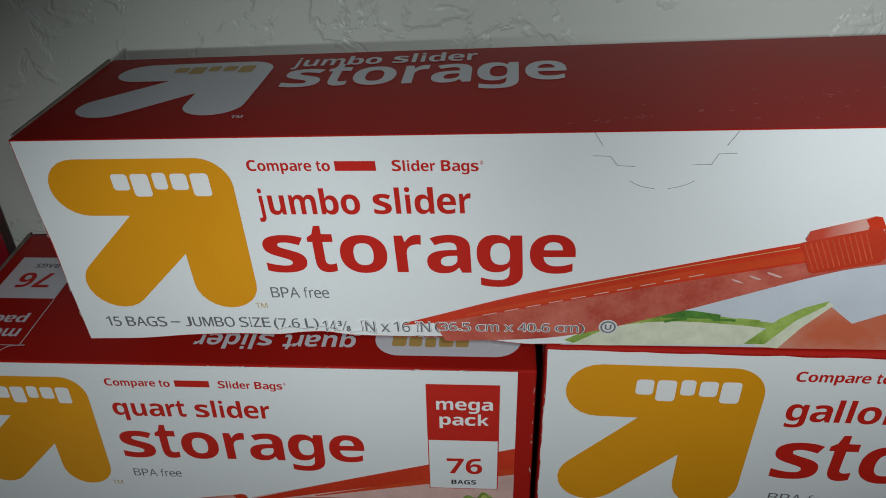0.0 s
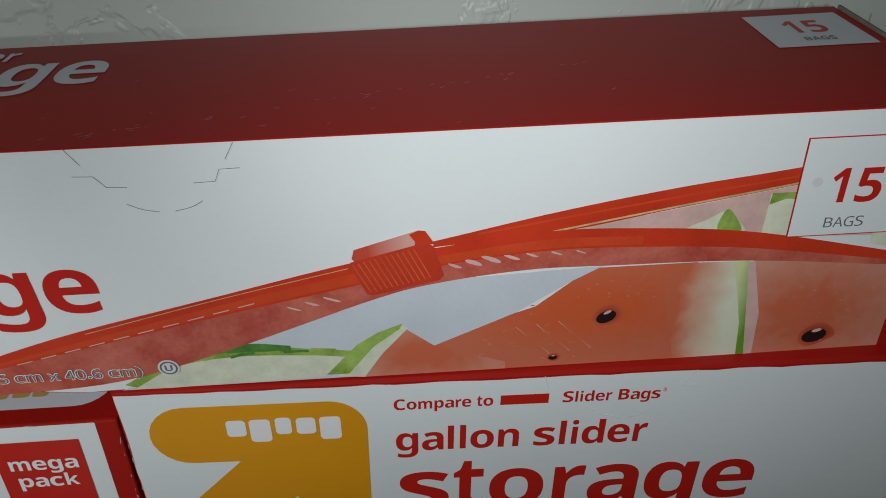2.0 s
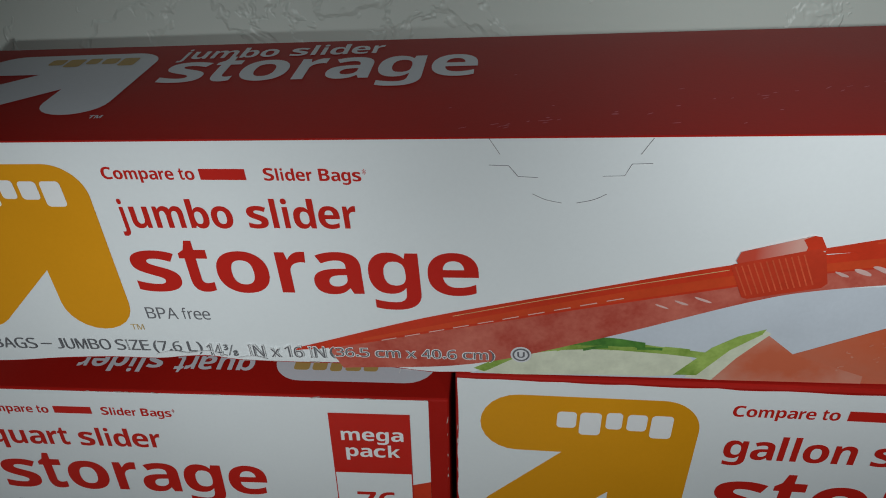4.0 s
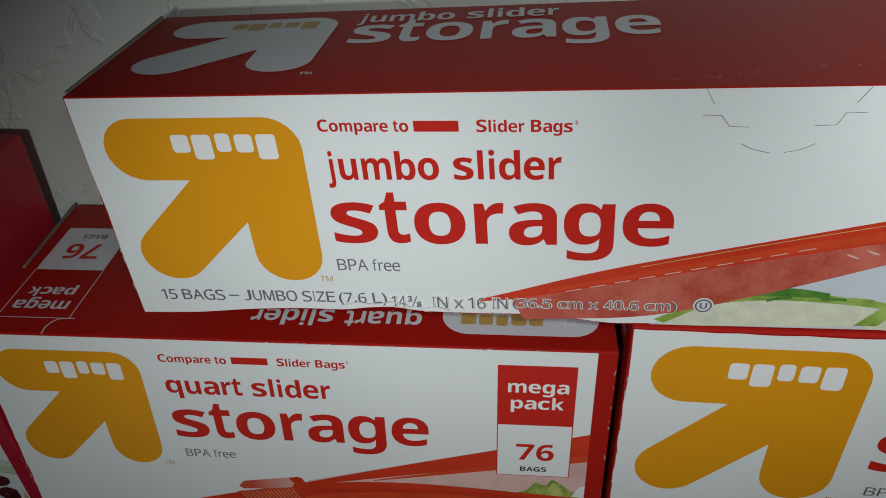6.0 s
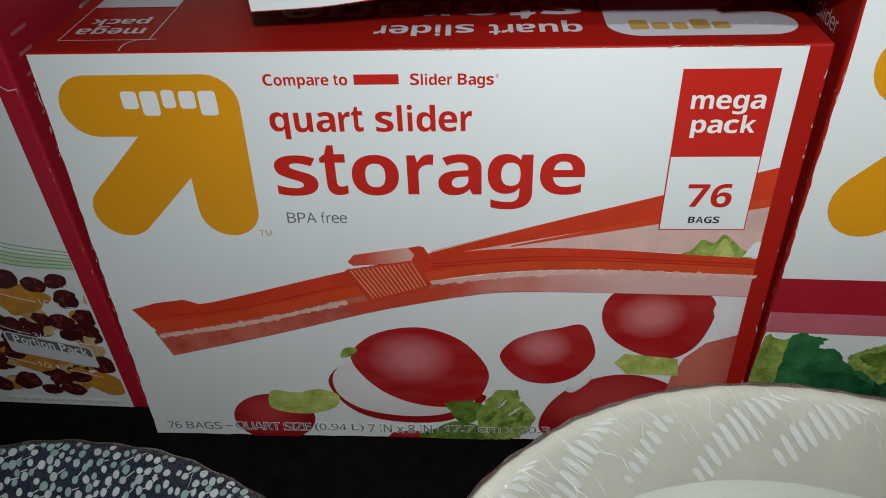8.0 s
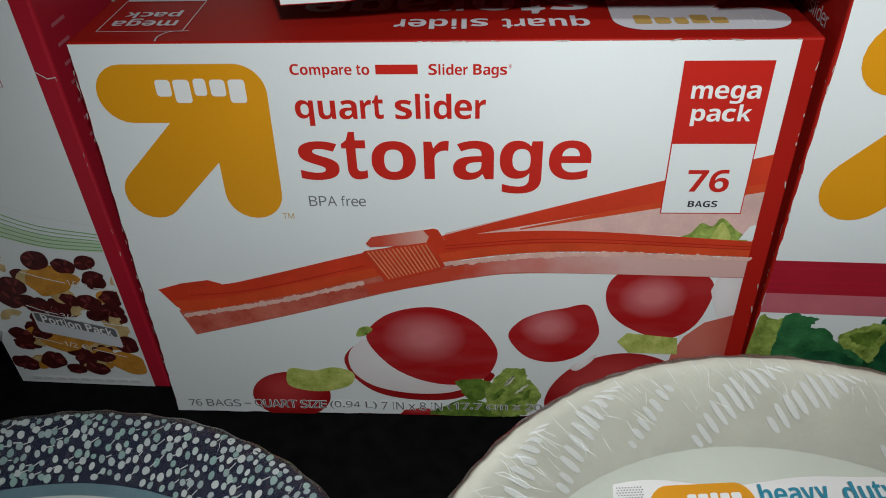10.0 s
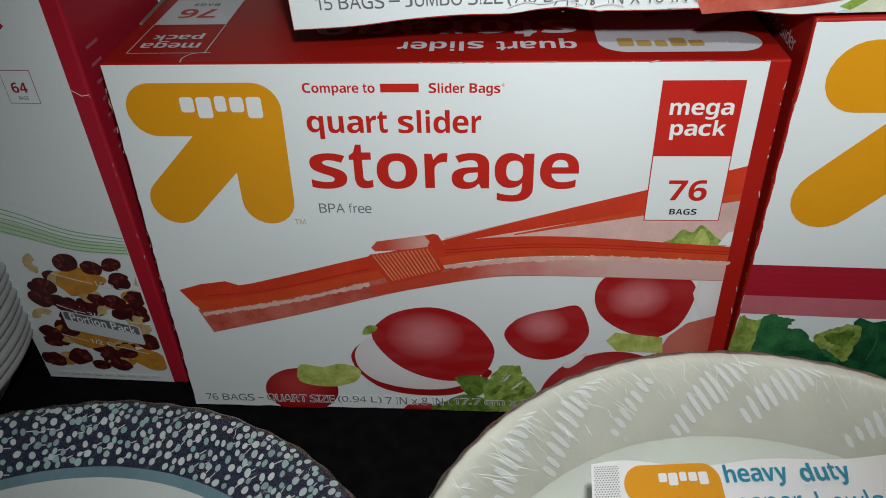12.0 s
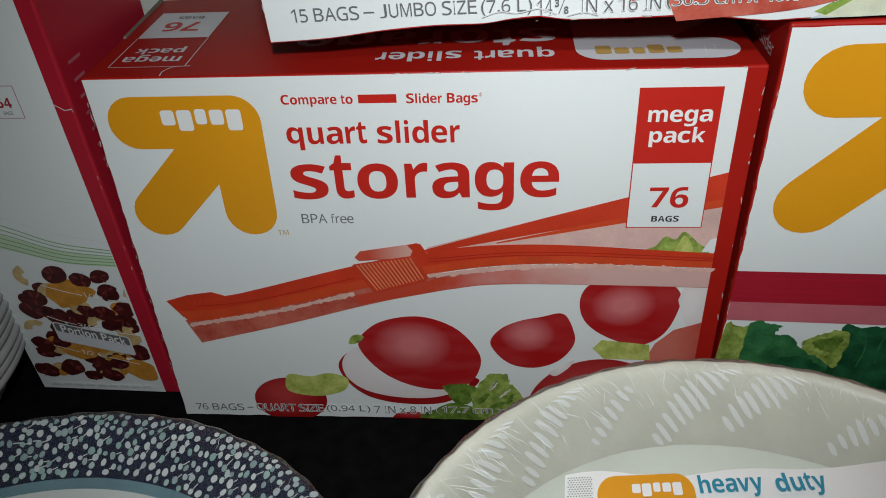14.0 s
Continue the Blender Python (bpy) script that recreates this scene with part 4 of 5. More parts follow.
    band("zip_strip", f, [(0.2391, 0.0437), (0.2697, 0.0503), (0.2979, 0.0552), (0.3252, 0.0588), (E, 0.0642)],
         [(0.2391, 0.0420), (0.2710, 0.0447), (0.2969, 0.0493), (0.3260, 0.0542), (E, 0.0600)], g + 1.0, ZIPRED, c, "red printed zip strip")
    strokes("zip_line", f, [smooth_line([(0.2680, 0.0447), (0.2969, 0.0498), (0.3260, 0.0546), (E, 0.0604)], 8)], 0.0005, g + 1.3, NUTPALE, c)
    strokes("zip_line", f, [smooth_line([(0.2500, 0.0452), (0.2969, 0.0525), (0.3260, 0.0566), (E, 0.0622)], 8)], 0.0005, g + 1.3, ZIPORANGE, c)
    # melon pieces
    patch("melon", f, [(0.2374, 0.0102), (0.2587, 0.0198), (0.2640, 0.0216), (0.2735, 0.0294), (0.2800, 0.0330), (0.3050, 0.0330), (0.3080, 0.0004), (0.2250, 0.0004)], g + 0.3, MELON, c, "printed orange-red watermelon slice")
    patch("rind", f, [(0.2960, 0.0330), (0.3182, 0.0326), (0.3230, 0.0004), (0.3020, 0.0004), (0.2990, 0.0150)], g + 0.6, RINDFADE, c)
    patch("rind", f, [(0.3140, 0.0326), (0.3182, 0.0326), (0.3200, 0.0240), (0.3225, 0.0100), (0.3232, 0.0004), (0.3196, 0.0004), (0.3188, 0.0120), (0.3165, 0.0230)], g + 0.9, RINDGREENFADE, c)
    patch("melon", f, [(0.3192, 0.0326), (0.3300, 0.0326), (E, 0.0285), (E, 0.0004), (0.3240, 0.0004)], g + 0.7, MELONPALE, c, "printed pale watermelon slice")
    patch("bag_fold", f, [(0.3180, 0.0322), (0.3196, 0.0326), (0.3236, 0.0150), (0.3240, 0.0004), (0.3218, 0.0004)], g + 1.2, FILMPALE, c)
    patch("melon", f, [(0.2180, 0.0004), (0.2215, 0.0090), (0.2290, 0.0178), (0.2374, 0.0102), (0.2560, 0.0030), (0.2560, 0.0004)], g + 1.0, MELONPALE, c)
    patch("rind", f, [(0.2110, 0.0012), (0.2185, 0.0110), (0.2290, 0.0184), (0.2310, 0.0170), (0.2235, 0.0085), (0.2180, 0.0004)], g + 1.3, RINDWHITE, c)
    patch("rind", f, [(0.2080, 0.0020), (0.2170, 0.0120), (0.2230, 0.0160), (0.2296, 0.0186), (0.2288, 0.0168), (0.2215, 0.0112), (0.2140, 0.0020)], g + 1.6, RINDGREEN, c)
    blob("rind", f, [(0.1560, 0.0014), (0.1698, 0.0100), (0.1860, 0.0138), (0.2000, 0.0122), (0.2120, 0.0080), (0.2100, 0.0020), (0.1850, 0.0010)], g + 0.8, RINDWHITE, c)
    band("rind", f, [(0.1545, 0.0026), (0.1698, 0.0108), (0.1860, 0.0143), (0.2042, 0.0118), (0.2170, 0.0100)], [(0.1575, 0.0014), (0.1698, 0.0082), (0.1860, 0.0104), (0.2042, 0.0094), (0.2150, 0.0080)], g + 1.1, RINDGREEN, c, "green printed rind")
    band("rind", f, [(0.1780, 0.0130), (0.1893, 0.0147), (0.2000, 0.0132)], [(0.1780, 0.0116), (0.1893, 0.0118), (0.2000, 0.0112)], g + 1.4, RINDDARK, c)
    for (a, b, s, k) in ((0.2827, 0.0168, 0.0028, 0.5), (0.3405, 0.0058, 0.0034, 0.25), (0.2690, 0.0034, 0.0012, 0.1)):
        blob("seed_blush", f, oval(a + s * 0.1, b + s * 0.15, s * 1.5, s * 1.15, k, 12, 0.12, int(s * 1e5)), g + 1.4, BLUSH, c)
        patch("seed", f, oval(a, b, s, s * 0.68, k), g + 1.5, SEED, c)
        patch("seed_gleam", f, oval(a + s * 0.1, b + s * 0.55, s * 0.4, s * 0.16, k), g + 1.8, FILMPALE, c)
    rr = random.Random(31)
    for i in range(3):
        a = 0.2600 + i * 0.0052 + rr.uniform(-0.001, 0.001)
        strokes("melon_fibre", f, [[(a, 0.0150 + i * 0.0006), (a + 0.0090, 0.0050 + i * 0.0006)]], 0.00030, g + 1.0, MELONPALE, c)
    specks = bmesh.new()
    for i in range(160):
        u, v = rr.uniform(0.245, 0.358), rr.uniform(0.003, 0.030)
        if v > 0.006 + (u - 0.237) * 0.62 or 0.303 < u < 0.326:
            continue
        fill(specks, f, oval(u, v, rr.uniform(0.0002, 0.0007), rr.uniform(0.00012, 0.0003), rr.uniform(-0.6, 0.6), 7), (g + 1.3 + 0.002 * i) * LAYER)
    tagged(part("melon_grain", specks, MELONPALE, c), kind="stuff")
    for i in range(6):
        strokes("rind_streak", f, [smooth_line([(0.1700 + 0.007 * i, 0.0095 + 0.0004 * i), (0.1735 + 0.007 * i, 0.0112), (0.1765 + 0.007 * i, 0.0118 - 0.0002 * i)], 4)], 0.0009, g + 1.7, (RINDDARK, RINDGREEN)[i % 2], c)
    # front zip
    band("bag_film", f, [(0.1139, 0.0108), (0.1446, 0.0180), (0.1842, 0.0262), (0.2191, 0.0345), (0.2408, 0.0385), (0.2700, 0.0412), (0.3000, 0.0400), (0.3300, 0.0375), (E, 0.0318)],
         [(0.1180, 0.0015), (0.1534, 0.0040), (0.1860, 0.0136), (0.2230, 0.0270), (0.2398, 0.0312), (0.2623, 0.0337), (0.2821, 0.0336), (0.3182, 0.0327), (E, 0.0285)], g + 2.0, FILMPINK, c, "pink printed bag film")
    band("zip_strip", f, [(0.1050, 0.0085), (0.1139, 0.0113), (0.1446, 0.0210), (0.1842, 0.0306), (0.2191, 0.0388), (0.2408, 0.0420), (0.2669, 0.0449), (0.2902, 0.0443), (0.3186, 0.0413), (E, 0.0322)],
         [(0.1050, 0.0078), (0.1180, 0.0095), (0.1470, 0.0160), (0.1842, 0.0245), (0.2191, 0.0318), (0.2408, 0.0365), (0.2669, 0.0392), (0.2902, 0.0388), (0.3186, 0.0365), (E, 0.0298)], g + 2.4, ZIPRED, c, "red printed zip strip")
    band("zip_strip", f, [(0.1250, 0.0128), (0.1842, 0.0278), (0.2191, 0.0355), (0.2408, 0.0395), (0.2669, 0.0425), (0.2902, 0.0420)],
         [(0.1250, 0.0118), (0.1842, 0.0252), (0.2191, 0.0325), (0.2408, 0.0370), (0.2669, 0.0398), (0.2902, 0.0396)], g + 2.7, ZIPORANGE, c)
    strokes("zip_line", f, [smooth_line([(0.1500, 0.0212), (0.1842, 0.0297), (0.2180, 0.0372)], 8)], 0.0002, g + 3.0, NUTPALE, c)
    for i, (a, b, long, wide) in enumerate(((0.2030, 0.0256, 0.0022, 0.0005), (0.2078, 0.0268, 0.0024, 0.0006), (0.2128, 0.0279, 0.0026, 0.0007), (0.2440, 0.0362, 0.0024, 0.0008), (0.2486, 0.0370, 0.0030, 0.0011), (0.2530, 0.0376, 0.0030, 0.0011),
                                            (0.2580, 0.0379, 0.0026, 0.0008), (0.2630, 0.0382, 0.0022, 0.0006), (0.2690, 0.0384, 0.0020, 0.0005), (0.2750, 0.0384, 0.0018, 0.0004))):
        blob("seal_gleam", f, oval(a, b, long * 0.8, wide * 0.55, -0.40, 9, 0.15, i), g + 3.1 + 0.05 * i, FILMPALE, c)
    strokes("seal_mark", f, [[(0.130 + i * 0.0066, 0.0122 + i * 0.00165), (0.1342 + i * 0.0066, 0.0132 + i * 0.00165)] for i in range(10)], 0.0003, g + 3.1, FILMPALE, c)
    patch("slider_top", f, [(0.2192, 0.0400), (0.2200, 0.0426), (0.2355, 0.0472), (0.2372, 0.0470), (0.2390, 0.0430), (0.2200, 0.0388)], g + 3.4, SLIDERGLOSS, c)
    patch("slider_top", f, [(0.2335, 0.0462), (0.2358, 0.0473), (0.2374, 0.0470), (0.2394, 0.0432), (0.2345, 0.0425), (0.2348, 0.0440)], g + 3.6, ZIPRED, c)
    patch("slider_face", f, [(0.2182, 0.0383), (0.2188, 0.0390), (0.2372, 0.0437), (0.2392, 0.0425), (0.2412, 0.0335), (0.2400, 0.0322), (0.2232, 0.0285), (0.2218, 0.0290)], g + 3.8, SLIDER, c, "ribbed printed slider")
    strokes("slider_rib", f, [[(0.2192 + i * 0.0137 / 10, 0.0383 + i * 0.0034 / 10), (0.2228 + i * 0.0137 / 10, 0.0296 + i * 0.0032 / 10)] for i in range(12)], 0.00035, g + 4.1, RIBRED, c)
    # perforated opening
    tab = [[(0.1613, 0.0728), (0.1637, 0.0687)], [(0.1611, 0.0660), (0.1656, 0.0658), (0.1677, 0.0630), (0.1722, 0.0627)], smooth_line([(0.1709, 0.0584), (0.1740, 0.0568), (0.1777, 0.0559)], 4),
           smooth_line([(0.1811, 0.0559), (0.1850, 0.0568), (0.1879, 0.0583)], 4), [(0.1868, 0.0630), (0.1917, 0.0631), (0.1932, 0.0661), (0.1977, 0.0662)], [(0.1950, 0.0685), (0.1975, 0.0725)]]
    strokes("perforation", f, tab, 0.00015, g + 0.2, GREYINK, c, "cut tear-open perforation")
    strokes("perforation", f, [[(a, b - 0.00026) for a, b in q] for q in tab], 0.00015, g + 0.25, WHITEINK, c)
    # sizes
    for grow, ink, lv, heavy in ((0.00022, WHITEINK, g + 4.4, True), (0.0, GREYINK, g + 4.8, False)):
        for words, a, b in (("14", 0.0796, 0.0838), ("IN x", 0.0917, 0.1007), ("16 IN", 0.1021, 0.1135), ("(36.5 cm x 40.6 cm)", 0.1149, 0.1605)):
            lettering("size_line", f, words, a, 0.0058 - 0.0006, b, 0.0100 - 0.0006, lv, ink, c, heavy, grow=grow)
    lettering("size_line", f, "3", 0.0845, 0.0073, 0.0857, 0.0094, g + 4.8, GREYINK, c)
    strokes("size_line", f, [[(0.0856, 0.0053), (0.0872, 0.0093)]], 0.0002, g + 4.8, GREYINK, c)
    lettering("size_line", f, "8", 0.0870, 0.0052, 0.0883, 0.0073, g + 4.8, GREYINK, c)
    lettering("size_line", f, "15 BAGS", 0.0082, 0.0061, 0.0284, 0.0102, g + 3, GREYINK, c, False)
    patch("size_dash", f, box4(0.0298, 0.0079, 0.0330, 0.0083), g + 3.2, GREYINK, c)
    lettering("size_line", f, "JUMBO SIZE", 0.0345, 0.0063, 0.0626, 0.0104, g + 3, GREYINK, c, False)
    lettering("size_line", f, "(7.6 L)", 0.0638, 0.0053, 0.0782, 0.0102, g + 3, GREYINK, c, False)
    for r0, ink, lv in ((0.0028, HALO, 4.4), (0.0023, GREYINK, 4.8), (0.0018, HALO, 5.2)):
        patch("ring_mark", f, oval(0.1676, 0.0082, r0, r0), g + lv, ink, c)
    lettering("ring_mark", f, "U", 0.1666, 0.0072, 0.1686, 0.0093, g + 5.6, GREYINK, c)
    header(f, g, c, (0.0064, 0.0061, 1.09, 1.035),
           [("jumbo", 0.0672, 0.0971, 0.0246, 0.0085, 0.0), ("slider", 0.1009, 0.1284, 0.0245, 0.0085, 0.0), ("storage", 0.0660, 0.1574, 0.0449, 0.0174, 0.0)],
           [("Compare to", 0.0668, 0.0903, 0.0104, 0.0033, 0.0003), ("bar", 0.0916, 0.1030, 0.0107, 0.0030, 0.0001), ("Slider Bags", 0.1074, 0.1310, 0.0109, 0.0033, 0.0003), ("*", 0.1314, 0.1323, 0.0112, 0.0033, 0.0),
            ("BPA free", 0.0652, 0.0834, 0.0548, 0.0040, 0.0), ("TM", 0.0592, 0.0630, 0.0590, 0.0020, 0.0)])
    # count label
    patch("count_panel", f, box4(0.3258, 0.0394, 0.3536, 0.0666), g + 5, WORDRED, c)
    patch("count_field", f, box4(0.3261, 0.0397, 0.3533, 0.0663), g + 5.4, WHITE, c, "white count panel")
    lettering("number", f, "15", 0.3338, 0.0487, 0.3462, 0.0583, g + 6, WORDRED, c, True)
    lettering("small_print", f, "BAGS", 0.3344, 0.0418, 0.3442, 0.0448, g + 6, GREYINK, c, False)
    patch("print_dot", f, oval(0.3302, 0.0549, 0.0013, 0.0013), g + 6, HALO, c)
    frays(f, ((0.0, 0.003), (0.0, 0.072)), 1.4, c, 14, 10)
    frays(f, ((0.05, 0.0034), (0.12, 0.0032)), 1.4, c, 15, 12)
    frays(f, ((W - 0.0004, 0.02), (W - 0.0004, 0.072)), 1.4, c, 16, 8)
    strokes("crease", f, [smooth_line([(0.0640, 0.0052), (0.0690, 0.0066), (0.0740, 0.0060), (0.0800, 0.0070), (0.0850, 0.0052)], 5), smooth_line([(0.0880, 0.0046), (0.0925, 0.0054), (0.0965, 0.0044)], 4)], 0.00035, g + 5.6, HALO, c)
    # lid
    t = Face(O, tl, tr, tr + d * 1.11, tl + d * 0.90, (0.366, 0.0668))
    header(t, 1.6, c, (0.0092, 0.0004, 1.03, 0.985), [("jumbo", 0.0675, 0.0970, 0.0078, 0.0092, 0.0), ("slider", 0.1008, 0.1285, 0.0078, 0.0092, 0.0), ("storage", 0.0677, 0.1566, 0.0278, 0.0222, 0.0)],
           None, SILVER, SILVER, SILVER, OCHRE)
    lettering("small_print", t, "TM", 0.060, 0.0135, 0.0635, 0.0155, 1.6, SILVER, c)
    patch("count_field", t, box4(0.3348, t.h - 0.0300, 0.3628, t.h - 0.0055), 1.6, SILVER, c, "silver-white count panel on the lid")
    lettering("number", t, "15", 0.3433, t.h - 0.0205, 0.3545, t.h - 0.0110, 2.2, WORDRED, c, True)
    lettering("small_print", t, "BAGS", 0.3445, t.h - 0.0262, 0.3533, t.h - 0.0234, 2.2, GREYINK, c)
    r = random.Random(21)
    flecks = bmesh.new()
    for i in range(46):
        a = r.random()
        u, v = 0.155 + a * 0.125 + r.uniform(-0.004, 0.004), 0.0035 + a * 0.030 + r.uniform(-0.0012, 0.0012)
        if i > 34:
            u, v = r.uniform(0.12, 0.30), r.uniform(0.002, 0.04)
        fill(flecks, t, oval(u, v, r.uniform(0.0003, 0.0012), r.uniform(0.0001, 0.00022), r.uniform(0.1, 0.7), 7), (1.6 + 0.01 * i) * LAYER)
    tagged(part("scratch", flecks, PINKBAND, c, "fine scratches in the red ink"), kind="stuff")
    # end flaps with bare board edges
    for side, (lo, hi) in ((-1, (bl, tl)), (1, (br, tr))):
        s = Vector((side * 0.0009, 0, 0))
        e = Vector((0, 0, 0.0011))
        k = 1.01 if side < 0 else 1.11
        q = [lo + d * 0.04 + Vector((0, 0, 0.002)), lo + d * 0.97 + Vector((0, 0, 0.002)), hi + d * 0.97 * k + e, hi + d * 0.04 + e * 0.4]
        ring = q + [p + s for p in q]
        solid("end_flap", [p - Vector(O) for p in (ring[0], ring[1], ring[5], ring[4], ring[3], ring[2], ring[6], ring[7])], CRAFT, c, 0.0001)["label"] = "bare grey board edge of the end flap"
    return c


def gallon_carton():
    fy = lambda x, z: 0.1974 - 0.0610 * x - 0.0405 * (z - 0.1)
    xz = [(0.0127, 0.0), (0.2900, 0.0), (0.2900, 0.1682), (0.0129, 0.1586)]
    bl, br, tr, tl = [Vector((x, fy(x, z), z)) for x, z in xz]
    O = (0.15, 0.235, 0.0)
    d = Vector((0.004, 0.0810, 0.0))
    up = Vector((0, 0, 0.0060))
    c = holder("carton_of_bags", O, "large white and red gallon storage bag carton with kale picture", "carton", "cartons of storage bags")
    solid("carton_body", [p - Vector(O) for p in (bl, br, br + d, bl + d, tl, tr, tr + d + up, tl + d + up)], TOP_RED, c, 0.0009)
    f = Face(O, bl, br, tr, tl, (0.278, 0.162))
    W, H = f.w, f.h
    g = 1.6
    patch("front_panel", f, worn_outline(0.0004, 0.0003, W - 0.008, H - 0.0012, 0.0005, 31, "lt"), 0.6, WHITE, c, "white printed front panel")
    header(f, g, c, (0.0070, 0.0065, 1.215, 1.255),
           [("gallon", 0.0764, 0.1118, 0.0278, 0.0096, 0.0), ("slider", 0.1161, 0.1487, 0.0278, 0.0096, 0.0), ("storage", 0.0770, 0.1847, 0.0541, 0.0221, 0.0)],
           [("Compare to", 0.0762, 0.1038, 0.0112, 0.0040, -0.0002), ("bar", 0.1058, 0.1192, 0.0110, 0.0036, 0.0), ("Slider Bags", 0.1231, 0.1503, 0.0110, 0.0040, 0.0), ("*", 0.1508, 0.1519, 0.0110, 0.0040, 0.0),
            ("BPA free", 0.0790, 0.1017, 0.0661, 0.0040, 0.0), ("TM", 0.0679, 0.0717, 0.0709, 0.0026, 0.0)])
    box_print(f, 0.2335, 0.1010, 0.2645, H - 0.0070, g, c, "68")
    patch("zip_strip", f, box4(0.0006, 0.0615, W - 0.008, 0.0752), g, CRIMSON, c, "crimson printed zip strip")
    strokes("zip_line", f, [[(0.0006, 0.0722), (W - 0.008, 0.0722)], [(0.0006, 0.0668), (W - 0.008, 0.0668)], [(0.0006, 0.0640), (W - 0.008, 0.0640)]], 0.0005, g + 0.4, MAGENTA, c)
    patch("bag_film", f, box4(0.0006, 0.0530, W - 0.008, 0.0615), g, PINKBAND, c, "rose printed bag film")
    patch("bag_film", f, box4(0.0006, 0.0530, W - 0.008, 0.0572), g + 0.4, PINKBAND, c)
    r = random.Random(4)
    frill("picture_leaf", f, [(0.0008, 0.0480), (0.0060, 0.0500), (0.0110, 0.0490), (0.0120, 0.0300), (0.0080, 0.0020), (0.0008, 0.0020)], g + 2.6, LEAF, c, 0.0005, 71, "printed yellow-green kale leaf")
    frill("picture_leaf", f, [(0.0095, 0.0520), (0.0150, 0.0522), (0.0200, 0.0516), (0.0188, 0.0475), (0.0240, 0.0462), (0.0300, 0.0400), (0.0420, 0.0330), (0.0440, 0.0100), (0.0200, 0.0020), (0.0090, 0.0050), (0.0085, 0.0330)], g + 2.9, KALELIGHT, c, 0.0006, 72, "printed dark green kale leaf")
    frill("leaf_fold", f, [(0.0190, 0.0330), (0.0260, 0.0370), (0.0330, 0.0350), (0.0400, 0.0300), (0.0380, 0.0180), (0.0250, 0.0150)], g + 3.2, KALE, c, 0.0006, 73)
    frill("picture_leaf", f, [(0.0400, 0.0490), (0.0470, 0.0515), (0.0560, 0.0522), (0.0640, 0.0510), (0.0640, 0.0050), (0.0420, 0.0050)], g + 2.9, KALE, c, 0.0006, 74)
    frill("picture_leaf", f, [(0.0285, 0.0435), (0.0340, 0.0480), (0.0400, 0.0502), (0.0440, 0.0480), (0.0430, 0.0380), (0.0415, 0.0320), (0.0350, 0.0370), (0.0310, 0.0385)], g + 3.4, LEAF, c, 0.0005, 75, "printed curled pale kale leaf")
    frill("leaf_fold", f, [(0.0320, 0.0440), (0.0370, 0.0468), (0.0415, 0.0470), (0.0405, 0.0400), (0.0360, 0.0400)], g + 3.7, LEAFDARK, c, 0.0005, 76)
    strokes("leaf_vein", f, [smooth_line([(0.0100, 0.0440), (0.0090, 0.0360), (0.0075, 0.0280)], 5), smooth_line([(0.0480, 0.0500), (0.0500, 0.0420), (0.0490, 0.0330)], 5), smooth_line([(0.0560, 0.0505), (0.0545, 0.0440), (0.0550, 0.0350)], 5)], 0.0004, g + 3.9, KALELIGHT, c)
    for i in range(4, 16):
        u = 0.006 + i * 0.0165
        m = (KALELIGHT, KALE, LEAF, KALE)[i % 4]
        blob("picture_leaf", f, [(a, max(0.002, min(b, 0.0515))) for a, b in oval(u + r.uniform(-0.003, 0.003), 0.028 + r.uniform(-0.004, 0.003), 0.0135, 0.0225, r.uniform(-0.4, 0.4), 18, 0.16, 60 + i)], g + 0.6 + 0.3 * (i % 5), m, c)
    for i in range(6, 22):
        u = 0.004 + i * 0.0120
        blob("leaf_fold", f, oval(u, 0.024 + r.uniform(-0.012, 0.014), 0.0035, 0.0105, r.uniform(-0.8, 0.8), 12, 0.2, 90 + i), g + 2.4 + 0.1 * (i % 3), (KALE, KALELIGHT)[i % 2], c)
    strokes("perforation", f, [smooth_line([(0.1300, 0.1490), (0.1340, 0.1460), (0.1402, 0.1440)], 4), smooth_line([(0.1420, 0.1440), (0.1455, 0.1450), (0.1489, 0.1472)], 4),
                               [(0.1175, H - 0.001), (0.1190, H - 0.006)], [(0.1590, H - 0.001), (0.1560, H - 0.0065), (0.1610, H - 0.0075)]], 0.00022, g + 0.6, HALO, c)
    frays(f, ((0.0006, 0.02), (0.0006, 0.157)), 1.4, c, 34, 11, 0.0012)
    # lid
    t = Face(O, tl, tr, tr + d + up, tl + d + up)
    a, b = 0.2410, 0.2700
    patch("count_field", t, [(a - 0.001, 0.0130), (b, 0.0130), (b, 0.0420), (a + 0.002, 0.0420)], 1.6, SILVER, c)
    strokes("panel_line", t, [[(a + 0.002, 0.0420), (a + 0.004, 0.0710), (b, 0.0710), (b, 0.0420)]], 0.0003, 1.6, SILVER, c)
    lettering("number", t, "68", a + 0.0085, 0.0220, b - 0.006, 0.0330, 2.4, WORDRED, c, True)
    lettering("lettering", t, "mega", a + 0.0060, 0.0570, b - 0.0015, 0.0640, 1.8, SILVER, c, True)
    lettering("lettering", t, "pack", a + 0.0075, 0.0480, b - 0.0030, 0.0555, 1.8, SILVER, c, True)
    # the side towards the smaller carton
    s = Face(O, bl + d, bl, tl, tl + d + up)
    lettering("lettering", s, "gallon slider", s.w - 0.046, s.h - 0.0155, s.w - 0.010, s.h - 0.0095, 1.4, SILVER, c, False)
    frays(s, ((s.w - 0.0008, 0.05), (s.w - 0.0008, s.h - 0.002)), 1.4, c, 36, 8, 0.0011)
    return c


